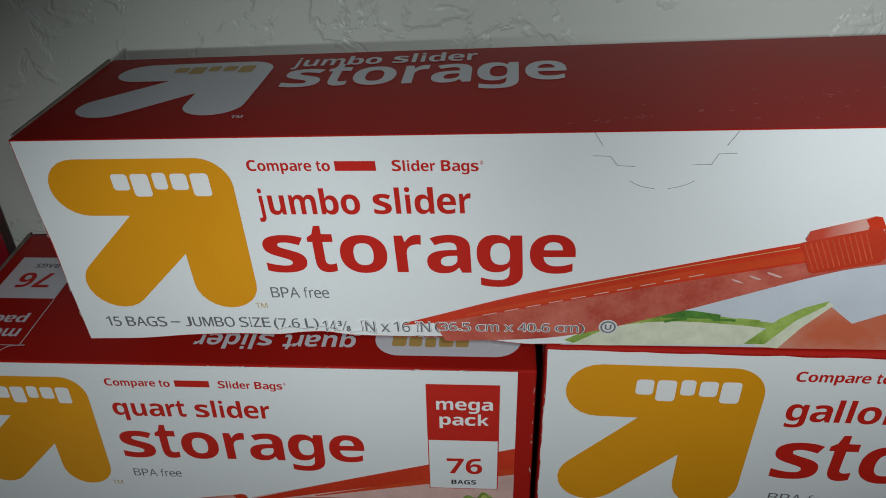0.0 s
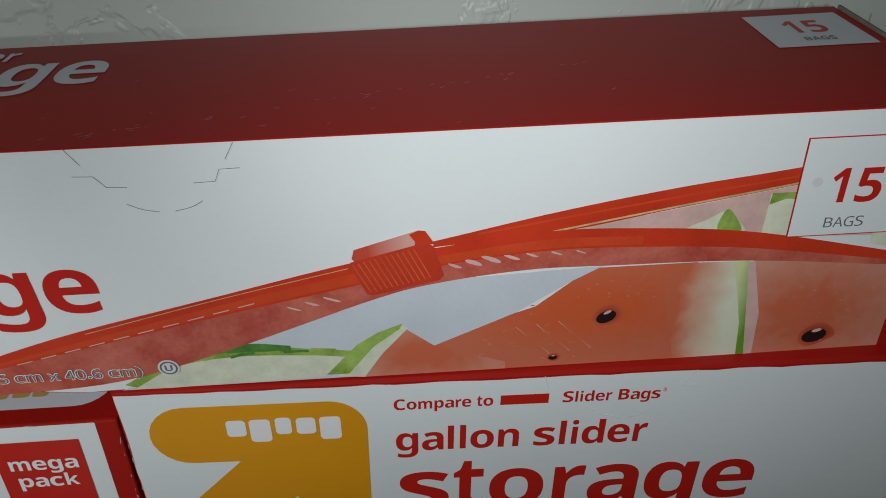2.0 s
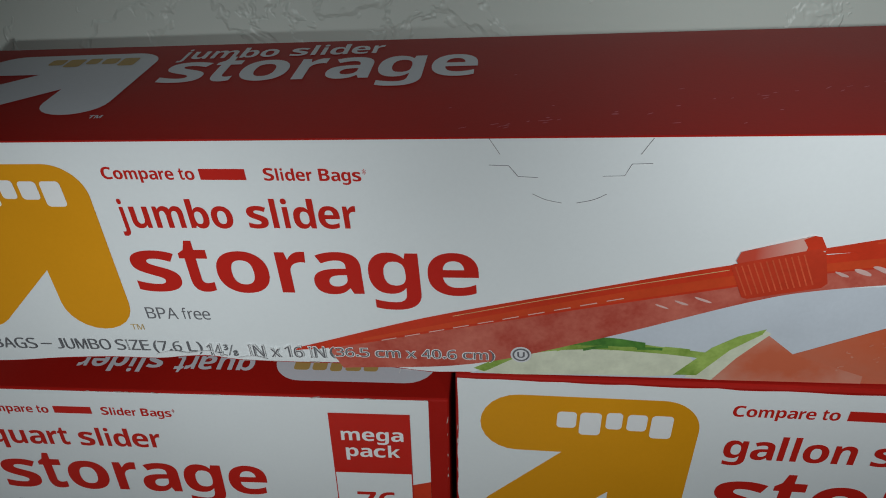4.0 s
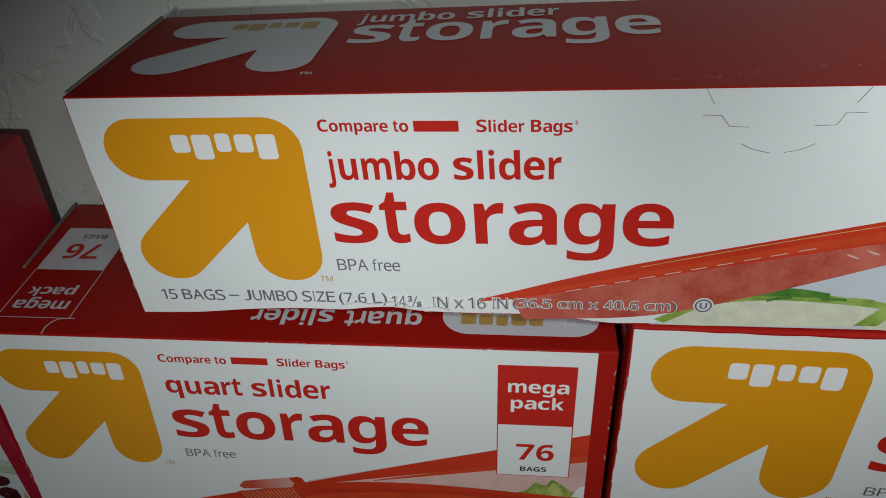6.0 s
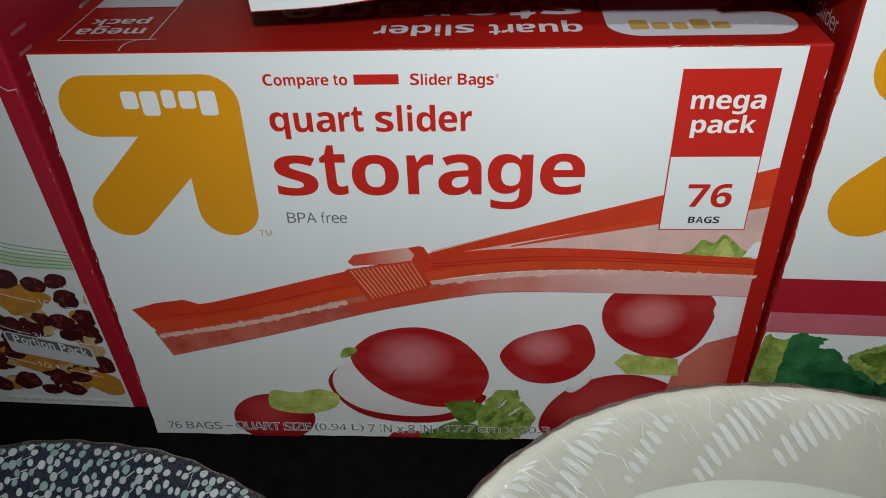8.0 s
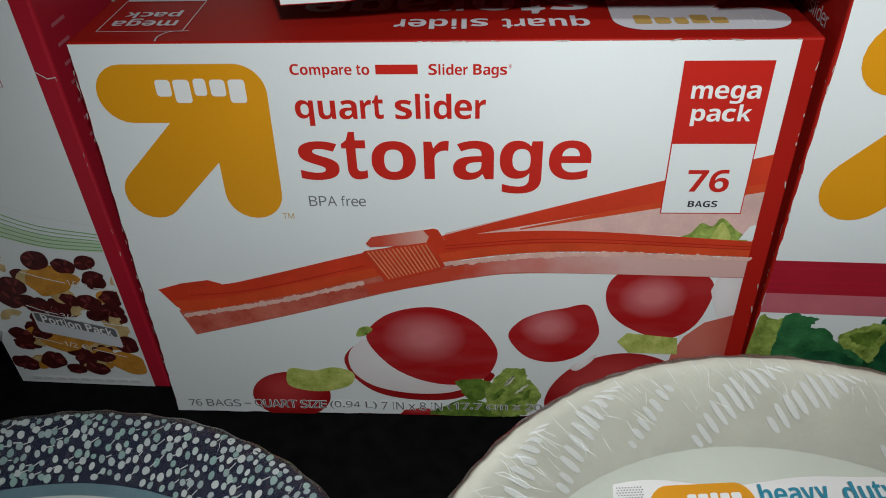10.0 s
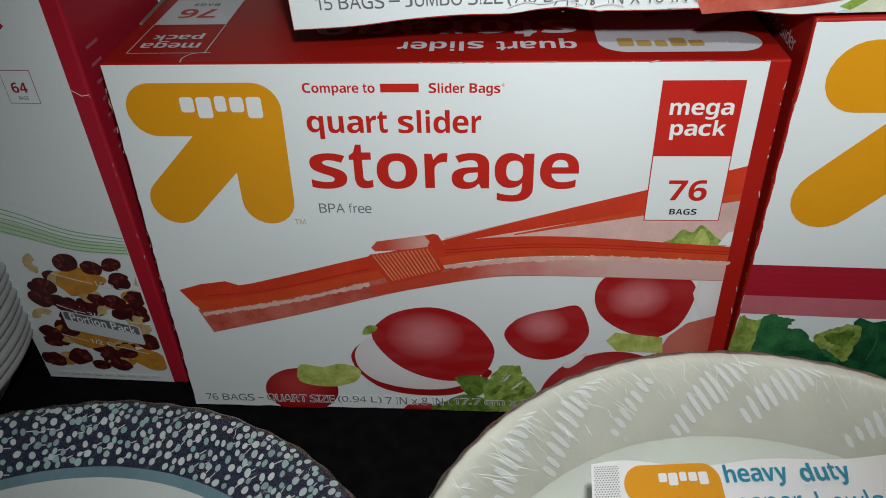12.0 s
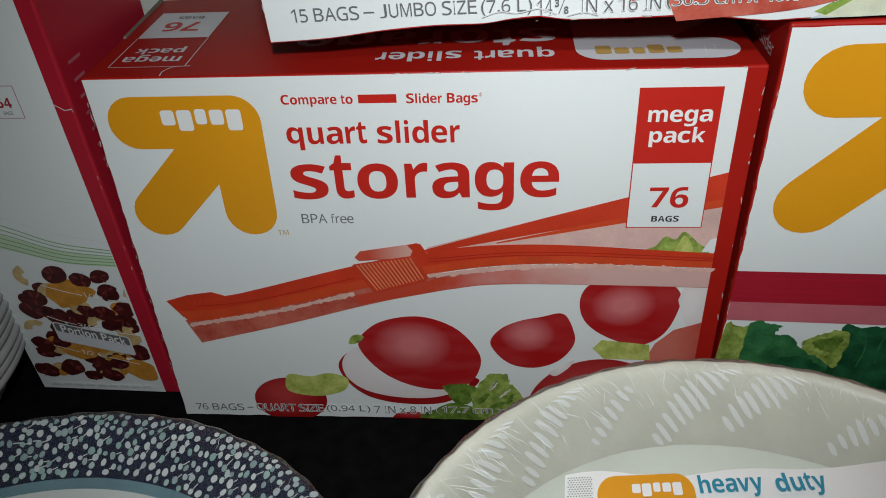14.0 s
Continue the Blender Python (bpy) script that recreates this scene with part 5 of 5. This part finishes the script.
def portion_carton():
    bl, br = Vector((-0.2694, 0.2127, 0.0)), Vector((-0.2065, 0.2106, 0.0))
    lean = Vector((0, -0.0121, 0.181))
    tl, tr = bl + lean, br + lean
    d = Vector((0.0, 0.064, 0.0))
    up = Vector((0, 0.003, 0.006))
    O = (-0.238, 0.243, 0.0)
    c = holder("carton_of_bags", O, "white and crimson small-bag carton with a trail mix picture", "carton", "cartons of storage bags")
    solid("carton_body", [p - Vector(O) for p in (bl, br, br + d, bl + d, tl, tr, tr + d + up, tl + d + up)], MAGENTA, c, 0.0009)
    f = Face(O, bl, br, tr, tl)
    g = 1.6
    W = f.w
    patch("front_panel", f, box4(0.0004, 0.0004, W - 0.0062, f.h - 0.0006), 0.6, WHITE, c, "white printed front panel")
    patch("count_panel", f, box4(0.0345, 0.1312, 0.0450, 0.1428), g, CRIMSON, c)
    patch("count_field", f, box4(0.0347, 0.1314, 0.0448, 0.1426), g + 0.4, WHITE, c)
    lettering("number", f, "64", 0.0368, 0.1350, 0.0422, 0.1386, g + 0.8, CRIMSON, c, True)
    lettering("small_print", f, "BAGS", 0.0381, 0.1326, 0.0414, 0.1338, g + 0.8, BLACK, c, False)
    strokes("lettering_bar", f, [[(0.0300, 0.1690), (0.0410, 0.1560)]], 0.0035, g, CRIMSON, c)
    strokes("green_line", f, [smooth_line([(0.0008, 0.0925 - 0.0022 * i), (0.0180, 0.0872 - 0.0022 * i), (0.0360, 0.0800 - 0.0018 * i), (W - 0.0064, 0.0768 - 0.0014 * i)], 6) for i in range(6)], 0.0004, g, GREEN, c, "thin green printed lines")
    band("green_band", f, [(0.0008, 0.0880), (0.0180, 0.0822), (0.0360, 0.0762), (W - 0.0064, 0.0735)], [(0.0008, 0.0800), (0.0180, 0.0755), (0.0360, 0.0705), (W - 0.0064, 0.0690)], g - 0.4, GREENPALE, c)
    strokes("green_line", f, [smooth_line([(0.0008, 0.0965), (0.0180, 0.0915), (0.0360, 0.0845), (W - 0.0064, 0.0805)], 6)], 0.0002, g + 0.3, HALO, c)
    r = random.Random(12)
    lv = g
    # trail mix: pale cashews, dark berries and golden apricots lying over one another on white
    pale = [(0.0183, 0.0640, 0.0060, 1.9), (0.0538, 0.0528, 0.0072, 5.0), (0.0408, 0.0398, 0.0060, 0.9), (0.0550, 0.0359, 0.0066, 2.2), (0.0113, 0.0362, 0.0056, 0.8), (0.0198, 0.0206, 0.0066, 0.2), (0.0130, 0.0112, 0.0056, 0.5), (0.0413, 0.0217, 0.0056, 0.4),
            (0.0300, 0.0330, 0.0050, 1.2), (0.0470, 0.0105, 0.0050, 0.1)]
    gold = [(0.0315, 0.0553, 0.0088, 0.0068), (0.0255, 0.0247, 0.0080, 0.0054), (0.0500, 0.0138, 0.0078, 0.0058), (0.0345, 0.0270, 0.0060, 0.0045)]
    dark = [(0.0294, 0.0649), (0.0397, 0.0626), (0.0480, 0.0645), (0.0168, 0.0526), (0.0134, 0.0462), (0.0368, 0.0466), (0.0490, 0.0575), (0.0515, 0.0421), (0.0535, 0.0480), (0.0231, 0.0432), (0.0520, 0.0243), (0.0107, 0.0277), (0.0097, 0.0227),
            (0.0189, 0.0141), (0.0330, 0.0161), (0.0408, 0.0172), (0.0066, 0.0122), (0.0271, 0.0099), (0.0197, 0.0293), (0.0440, 0.0455), (0.0300, 0.0400), (0.0445, 0.0300), (0.0360, 0.0105)]

    def fruit(u, v, rx, ry, material, name="picture_fruit"):
        nonlocal lv
        lv += 0.05
        turn = r.uniform(-0.5, 0.5)
        blob(name, f, [(min(q[0], W - 0.0068), q[1]) for q in oval(u, v, rx, ry, turn, 13, 0.09, int(u * 1e5))], lv, material, c)

    for i in range(46):
        u, v = r.uniform(0.0125, 0.0530), r.uniform(0.0105, 0.0600)
        if u + v * 0.25 > 0.0235 or v < 0.045:
            kind = (NUTDARK, NUTPALE, NUTDARK, NUTGOLD)[i % 4]
            fruit(u, v, r.uniform(0.0038, 0.0056), r.uniform(0.0028, 0.0040), kind, "picture_nut" if kind is NUTPALE else "picture_fruit")
    for u, v, size, turn in pale:
        lv += 0.05
        arc = [(u + size * math.cos(turn + 0.5 * k), v + size * 0.85 * math.sin(turn + 0.5 * k)) for k in range(6)]
        inner = [(u + size * 0.38 * math.cos(turn + 0.5 * k), v + size * 0.32 * math.sin(turn + 0.5 * k)) for k in range(5, -1, -1)]
        blob("picture_nut", f, [(min(p, W - 0.0068), q) for p, q in arc + inner], lv, NUTPALE, c)
    for u, v, rx, ry in gold:
        fruit(u, v, rx, ry, NUTGOLD)
    for u, v in dark:
        rx = r.uniform(0.0040, 0.0056)
        fruit(u, v, rx, rx * r.uniform(0.66, 0.85), NUTDARK)
        for k in range(3):
            a = r.uniform(0, 6.28)
            lv += 0.02
            blob("fruit_gleam", f, oval(u + 0.5 * rx * math.cos(a), v + 0.4 * rx * math.sin(a), rx * 0.30, rx * 0.11, a, 8, 0.3, k), lv, NUTRED, c)
    lv += 0.6
    slope = lambda u: (0.0355 - u) * 0.245
    tilt = lambda pts: [(u, v + slope(u)) for u, v in pts]
    patch("caption_field", f, tilt(rounded(0.0192, 0.0262, 0.0505, 0.0368, 0.0015)), lv, HALO, c, "pale outlined caption field")
    patch("caption_field", f, tilt(rounded(0.0200, 0.0318, 0.0498, 0.0362, 0.0010)), lv + 0.3, GREYINK, c)
    patch("caption_field", f, tilt(rounded(0.0200, 0.0268, 0.0498, 0.0318, 0.0010)), lv + 0.3, SILVER, c)
    lettering("lettering", f, "Portion Pack", 0.0222, 0.0318 + slope(0.0222), 0.0482, 0.0360 + slope(0.0222), lv + 0.7, WHITEINK, c, True, slant=-0.0064)
    for words, u0, u1, v in (("1 CUP", 0.0388, 0.0460, 0.0530), ("3/4 C", 0.0305, 0.0400, 0.0366), ("1/2 C", 0.0266, 0.0362, 0.0216)):
        lettering("small_print", f, words, u0, v + 0.0012, u1, v + 0.0038, lv + 1, WHITEINK, c, False, slant=-0.0018)
    strokes("measure_line", f, [smooth_line([(0.0223, 0.0599), (0.0300, 0.0572), (0.0380, 0.0550)], 4), [(0.0480, 0.0530), (0.0560, 0.0525)], smooth_line([(0.0187, 0.0436), (0.0240, 0.0412), (0.0298, 0.0394)], 4),
                                 [(0.0414, 0.0363), (0.0553, 0.0343)], [(0.0153, 0.0273), (0.0261, 0.0237)], [(0.0375, 0.0215), (0.0504, 0.0177)]], 0.00035, lv + 0.8, WHITEINK, c)
    strokes("size_line", f, [[(0.006 + 0.0052 * i, 0.0038), (0.0098 + 0.0052 * i, 0.0038)] for i in range(9)], 0.0012, lv, HALO, c)
    t = Face(O, tl, tr, tr + d + up, tl + d + up)
    strokes("size_line", t, [[(0.022, 0.050), (0.044, 0.050)], [(0.026, 0.044), (0.044, 0.044)]], 0.0022, 1.6, PINKBAND, c)
    frays(f, ((W - 0.0004, 0.06), (W - 0.0004, 0.178)), 1.4, c, 44, 7, 0.0010)
    strokes("crease", f, [[(W - 0.0060, 0.1360), (W - 0.003, 0.1340), (W - 0.0003, 0.1345)]], 0.00028, 1.7, HALO, c)
    s = Face(O, br, br + d, tr + d + up, tr)
    strokes("size_line", s, [[(0.006, 0.150 - 0.006 * i), (0.014 - 0.001 * (i % 3), 0.150 - 0.006 * i)] for i in range(7)], 0.0011, 1.5, PINKBAND, c)
    return c


quart_carton()
jumbo_carton()
gallon_carton()
portion_carton()


# ---- stacked paper ware ----
def turned(profile, n=128, wave=0.0, waves=60, limit=None):
    """A round shell from (radius, height) points, optionally pleated towards its rim."""
    bm = bmesh.new()
    rings = []
    rmax = max(r for r, z in profile)
    for r, z in profile:
        ring = []
        for i in range(n):
            a = 2 * math.pi * i / n
            k = wave * (r / rmax) ** 4 * (0.6 * math.sin(waves * a) + 0.4 * math.sin(waves * 0.37 * a + 1.3)) if r > 0.5 * rmax else 0
            ring.append(bm.verts.new(((r + k) * math.cos(a), (r + k) * math.sin(a), z + k * 0.5)))
        rings.append(ring)
    for a, b in zip(rings, rings[1:]):
        for i in range(n):
            j = (i + 1) % n
            bm.faces.new((a[i], a[j], b[j], b[i]))
    return bm


def shell(profile, thick):
    """The profile's upper side and, in return, its under side, so that the ware has thickness."""
    under = [(max(r, 0.0005), z - thick) for r, z in reversed(profile)]
    return profile + under


def paper_bowl(place, top):
    R = 0.0918
    e = holder("paper_bowl", place, "white paper bowl with a warm-grey striped wall, wrapped in clear film", "bowl", "stack of paper bowls")
    lip = [(R - 0.0016, -0.0030), (R, -0.0022), (R + 0.0002, -0.0008), (R - 0.0010, 0.0), (R - 0.0026, -0.0008)]
    wall = [(0.0880, -0.0022), (0.0858, -0.0085), (0.0832, -0.0165), (0.0806, -0.0245)]
    bowl = [(0.0795, -0.0268), (0.0745, -0.0330), (0.0640, -0.0385), (0.0500, -0.0400), (0.0005, -0.0400)]
    part("printed_wall", turned(lip + wall, 240, 0.00022, 72), TAN, e, "warm-grey printed wall with faint pleats", True)
    under = [(r, z - 0.0006) for r, z in reversed(bowl)]
    part("bowl_shell", turned([wall[-1]] + bowl, 128), CREAM, e, "plain white inside", True)
    part("bowl_base", turned([(0.0005, -0.0408), (0.0500, -0.0408), (0.0640, -0.0393), (0.0745, -0.0338), (0.0806, -0.0255), (R - 0.0022, -0.0034)], 96), CREAM, e, "", True)
    if top:
        pts = [lip[-1]] + wall

        def wall_at(a, s, h):
            t = s * (len(pts) - 1)
            i = min(int(t), len(pts) - 2)
            k = t - i
            r = pts[i][0] * (1 - k) + pts[i + 1][0] * k
            z = pts[i][1] * (1 - k) + pts[i + 1][1] * k
            return Vector(((r - h) * math.cos(a), (r - h) * math.sin(a), z + h * 0.35))

        rr = random.Random(17)
        for cl in range(23):
            a0 = 2 * math.pi * cl / 23 + rr.uniform(-0.03, 0.03)
            big = cl % 3 != 1
            count = rr.choice((11, 12, 13)) if big else rr.choice((6, 7, 8))
            shift = rr.uniform(-0.05, 0.05) + (0.0 if big else 0.16)
            for k in range(count):
                a = a0 + (k - count / 2) * 0.0235
                s = 0.46 + shift + (k - count / 2) * 0.076 + rr.uniform(-0.02, 0.02)
                if not 0.02 < s < 0.97:
                    continue
                mid = 1 - abs(k + 0.5 - count / 2) / (count / 2)
                ln, wd = (0.055 + 0.105 * mid ** 0.7) * rr.uniform(0.85, 1.15) * (1.0 if big else 0.6), rr.uniform(0.0115, 0.0140)
                bm = bmesh.new()
                vs = []
                for i in range(10):
                    q = 2 * math.pi * i / 10
                    da, ds = math.copysign(abs(math.cos(q)) ** 0.6, math.cos(q)) * wd, math.sin(q) * ln
                    vs.append(bm.verts.new(wall_at(a + da - 0.26 * ds, min(0.98, max(0.02, s + ds)), 0.0005 + 0.00001 * k)))
                bm.faces.new(vs)
                part("dash", bm, WHITEINK, e)
    return e


BOWL = (-0.0057, 0.0651, 0.0690)
paper_bowl(BOWL, True)
low_bowl = paper_bowl((BOWL[0], BOWL[1], BOWL[2] - 0.0060), False)
for i in range(2, 6):
    copy_thing(low_bowl, pose(BOWL[0], BOWL[1], BOWL[2] - 0.0060 * i))


def film_crease_glints(ob, seed, count, inner, outer, z, longest=0.010):
    """Hair-thin creases that run outwards over the wrapped rim, their glints painted as white strips."""
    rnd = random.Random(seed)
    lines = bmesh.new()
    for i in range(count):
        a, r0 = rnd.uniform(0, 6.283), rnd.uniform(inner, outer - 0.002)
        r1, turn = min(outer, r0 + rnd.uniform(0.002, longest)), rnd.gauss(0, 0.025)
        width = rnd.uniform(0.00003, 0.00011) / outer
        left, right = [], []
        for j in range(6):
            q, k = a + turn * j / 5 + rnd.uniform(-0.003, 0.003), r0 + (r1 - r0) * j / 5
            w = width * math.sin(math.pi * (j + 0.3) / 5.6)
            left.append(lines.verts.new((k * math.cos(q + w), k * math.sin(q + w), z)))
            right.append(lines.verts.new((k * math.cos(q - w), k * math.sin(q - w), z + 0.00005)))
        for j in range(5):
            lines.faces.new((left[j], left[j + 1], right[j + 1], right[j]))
    crease = tagged(part("crease", lines, CREASE_GLINT, ob, "creases of the film, their glints painted as white strips"), kind="stuff")
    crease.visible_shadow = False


def bowl_film():
    R = 0.0932
    bm = turned([(R - 0.0010, -0.0030), (R - 0.0006, -0.0004), (R - 0.0022, 0.0006), (R - 0.006, 0.0006), (R - 0.013, 0.0006), (0.070, 0.0008), (0.045, 0.0012), (0.020, 0.0014), (0.0006, 0.0015)], 300, 0.0003, 57)
    ob = part("shrink_film", bm, WRAP, None, "", True)
    ob.location = BOWL
    ob.visible_shadow = False
    film_crease_glints(ob, 53, 420, 0.070, 0.0898, 0.0010)
    film_crease_glints(ob, 54, 90, 0.0790, 0.0860, 0.0012, 0.016)
    return tagged(ob, "clear creased shrink film wrapped round the stack of paper bowls", "plastic wrap")


bowl_film()


def bowl_label():
    """The paper slip that lies on the film over the bowls."""
    z = 0.0718
    p = lambda x, y: Vector((x, y, z))
    O = (-0.01, 0.08, z)
    bl, br, tr, tl = p(-0.0565, 0.0500), p(0.0420, 0.0560), p(0.0400, 0.1165), p(-0.0512, 0.1085)
    bm = bmesh.new()
    f = Face(O, bl, br, tr, tl)
    nx, ny = 44, 16
    grid = []
    wav = lambda u, v: 0.00045 * math.sin(u * 190 + 0.6) + 0.0003 * math.sin(u * 77 + v * 50)
    for j in range(ny + 1):
        row = []
        for i in range(nx + 1):
            u, v = f.w * i / nx, f.h * j / ny
            edge = (0.0009 * math.sin(u * 160) + 0.0006 * math.sin(u * 71 + 1)) if j == ny else 0
            row.append(bm.verts.new(f.at(u, v + edge, wav(u, v))))
        grid.append(row)
    for j in range(ny):
        for i in range(nx):
            bm.faces.new((grid[j][i], grid[j][i + 1], grid[j + 1][i + 1], grid[j + 1][i]))
    e = holder("product_label", O, "white paper label with teal words on the wrapped bowls", "label")
    part("label_sheet", bm, WHITEINK, e, "", True)
    lift = 9.0
    at = lambda x, y: (x, f.h - y)
    dots = bmesh.new()
    for i in range(9):
        for j in range(80):
            u, v = 0.0008 + i * 0.0007 + (j % 2) * 0.00035, f.h - 0.0010 - j * 0.0007
            fill(dots, f, oval(u, v, 0.00019, 0.00019, 0, 6), lift * LAYER)
    tagged(part("dotted_edge", dots, GREYINK, e, "grey dotted strip"), kind="stuff")
    patch("arrow_mark", f, [at(0.0082 + x * 0.47, 0.0012 + y * 0.60) for x, y in mark_outline(0.0095)], lift, ORANGE, e)
    for x0, x1, y0, y1 in BLOCKS:
        patch("mark_block", f, rounded(0.0082 + x0 * 0.47, f.h - 0.0012 - y1 * 0.55, 0.0082 + x1 * 0.47, f.h - 0.0012 - y0 * 0.55, 0.0005), lift + 1.6, WHITEINK, e)
    lettering("lettering", f, "heavy", 0.0335, f.h - 0.0088, 0.0494, f.h - 0.0018, lift, TEAL, e, True)
    lettering("lettering", f, "duty", 0.0525, f.h - 0.0092, 0.0650, f.h - 0.0022, lift, TEAL, e, True)
    lettering("lettering", f, "paper", 0.0345, f.h - 0.0185, 0.0505, f.h - 0.0118, lift, TEAL, e, False)
    lettering("lettering", f, "bowls", 0.0540, f.h - 0.0180, 0.0700, f.h - 0.0108, lift, TEAL, e, False)
    return e


bowl_label()


def paper_plate(place, under=False):
    R = 0.1100
    e = holder("paper_plate", place, "paper plate with a navy speckled rim, blue ring and white centre", "plate", "stack of paper plates")
    rim = [(R - 0.0010, -0.0026), (R + 0.0002, -0.0016), (R, -0.0004), (R - 0.0016, 0.0), (R - 0.0060, -0.0014), (0.0980, -0.0056), (0.0905, -0.0096)]
    ring = [(0.0905, -0.0096), (0.0890, -0.0104), (0.0873, -0.0110)]
    well = [(0.0873, -0.0110), (0.0830, -0.0122), (0.0760, -0.0132), (0.0600, -0.0136), (0.0300, -0.0138), (0.0005, -0.0138)]
    part("speckled_rim", turned(rim, 240, 0.00016, 66), SPECKLE if under else NAVY, e, "navy rim strewn with pale speckles", True)
    part("blue_ring", turned(ring, 160), PLATERING, e, "grey-blue ring", True)
    part("plate_well", turned(well, 128), PLATEWHITE, e, "plain white centre", True)
    part("plate_base", turned([(0.0005, -0.0145), (0.0600, -0.0143), (0.0830, -0.0130), (0.0905, -0.0104), (R - 0.0012, -0.0030)], 96), PLATEWHITE, e, "", True)
    return e


def plate_print(plate):
    """Round blossoms, some in tufts, and short stems printed on the navy rim of the uppermost plate."""
    rnd = random.Random(90)
    slope = [(0.0905, -0.0096), (0.0980, -0.0056), (0.1040, -0.0014), (0.1084, 0.0), (0.1096, -0.0003)]

    def on_rim(x, y, h):
        rr = math.hypot(x, y)
        return Vector((x, y, float(np.interp(rr, [q[0] for q in slope], [q[1] for q in slope])) + h))

    cells, spots = {}, []
    for k in range(9000):
        a, rr = rnd.uniform(0, 2 * math.pi), math.sqrt(rnd.uniform(0.0912 ** 2, 0.1090 ** 2))
        x, y, size = rr * math.cos(a), rr * math.sin(a), rnd.uniform(0.00085, 0.00130)
        cx, cy = int(x // 0.003), int(y // 0.003)
        near = [q for dx in (-1, 0, 1) for dy in (-1, 0, 1) for q in cells.get((cx + dx, cy + dy), ())]
        tight = 0.75 if rnd.random() < 0.10 else 1.02
        if all(math.hypot(x - p, y - q) > (size + w) * tight for p, q, w in near):
            cells.setdefault((cx, cy), []).append((x, y, size))
            spots.append((x, y, size))
    dots, stems = bmesh.new(), bmesh.new()
    for k, (x, y, size) in enumerate(spots):
        turn, flat = rnd.uniform(0, 3.14), rnd.uniform(0.75, 1.0)
        dots.faces.new([dots.verts.new(on_rim(p, q, 0.00022 + 0.00001 * (k % 5))) for p, q in oval(x, y, size, size * flat, turn, 9, 0.08, k)])
        if k % 3 == 0:
            a = rnd.uniform(0.1, 0.9)
            u, v = (math.cos(a), math.sin(a))
            p, long, wide = (x + u * size, y + v * size), rnd.uniform(0.0012, 0.0026), 0.00013
            ring = [(p[0] - v * wide, p[1] + u * wide), (p[0] + v * wide, p[1] - u * wide), (p[0] + u * long + v * wide, p[1] + v * long - u * wide), (p[0] + u * long - v * wide, p[1] + v * long + u * wide)]
            if all(0.0908 < math.hypot(*q) < 0.1092 for q in ring):
                stems.faces.new([stems.verts.new(on_rim(*q, 0.0003)) for q in ring])
    tagged(part("blossom_print", dots, BLOSSOM, plate, "pale grey, white and sea-green printed blossoms"), kind="stuff")
    tagged(part("stem_print", stems, HALO, plate, "short pale printed stems"), kind="stuff")


PLATE = (-0.1976, 0.0459, 0.0430)
plate = paper_plate(PLATE)
low_plate = paper_plate((PLATE[0], PLATE[1], PLATE[2] - 0.00315), True)
for i in range(2, 10):
    copy_thing(low_plate, pose(PLATE[0], PLATE[1], PLATE[2] - 0.00315 * i, 0, 0, 37 * i))


plate_print(plate)


def plate_film():
    R = 0.1112
    bm = turned([(R - 0.0006, -0.0024), (R - 0.0004, -0.0004), (R - 0.0018, 0.0006), (R - 0.008, 0.0002), (0.090, -0.0004), (0.050, -0.0006), (0.0006, -0.0006)], 300, 0.0004, 53)
    for v in bm.verts:
        a = math.atan2(v.co.y, v.co.x)
        k = math.exp(-((a - 0.52) / 0.035) ** 2) * max(0, min(1, (v.co.length - 0.105) / 0.004))
        v.co += Vector((math.cos(a), math.sin(a), 0.25)) * 0.0045 * k * (0.6 + 0.4 * math.sin(v.co.z * 900))
    ob = part("shrink_film", bm, WRAP, None, "", True)
    ob.location = PLATE
    ob.visible_shadow = False
    film_crease_glints(ob, 71, 50, 0.098, 0.1085, 0.0009)
    return tagged(ob, "clear shrink film gathered round the stack of speckled plates", "plastic wrap")


plate_film()


def foam_bowl(place):
    R = 0.0850
    e = holder("foam_bowl", place, "white ribbed foam bowl in a tall nested stack", "bowl", "stack of foam bowls")
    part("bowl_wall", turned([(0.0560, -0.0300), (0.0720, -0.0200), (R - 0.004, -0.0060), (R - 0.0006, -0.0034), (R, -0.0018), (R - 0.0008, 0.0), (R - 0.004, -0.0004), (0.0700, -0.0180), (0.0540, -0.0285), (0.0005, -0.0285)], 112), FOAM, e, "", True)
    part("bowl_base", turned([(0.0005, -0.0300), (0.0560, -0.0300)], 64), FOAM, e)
    return e


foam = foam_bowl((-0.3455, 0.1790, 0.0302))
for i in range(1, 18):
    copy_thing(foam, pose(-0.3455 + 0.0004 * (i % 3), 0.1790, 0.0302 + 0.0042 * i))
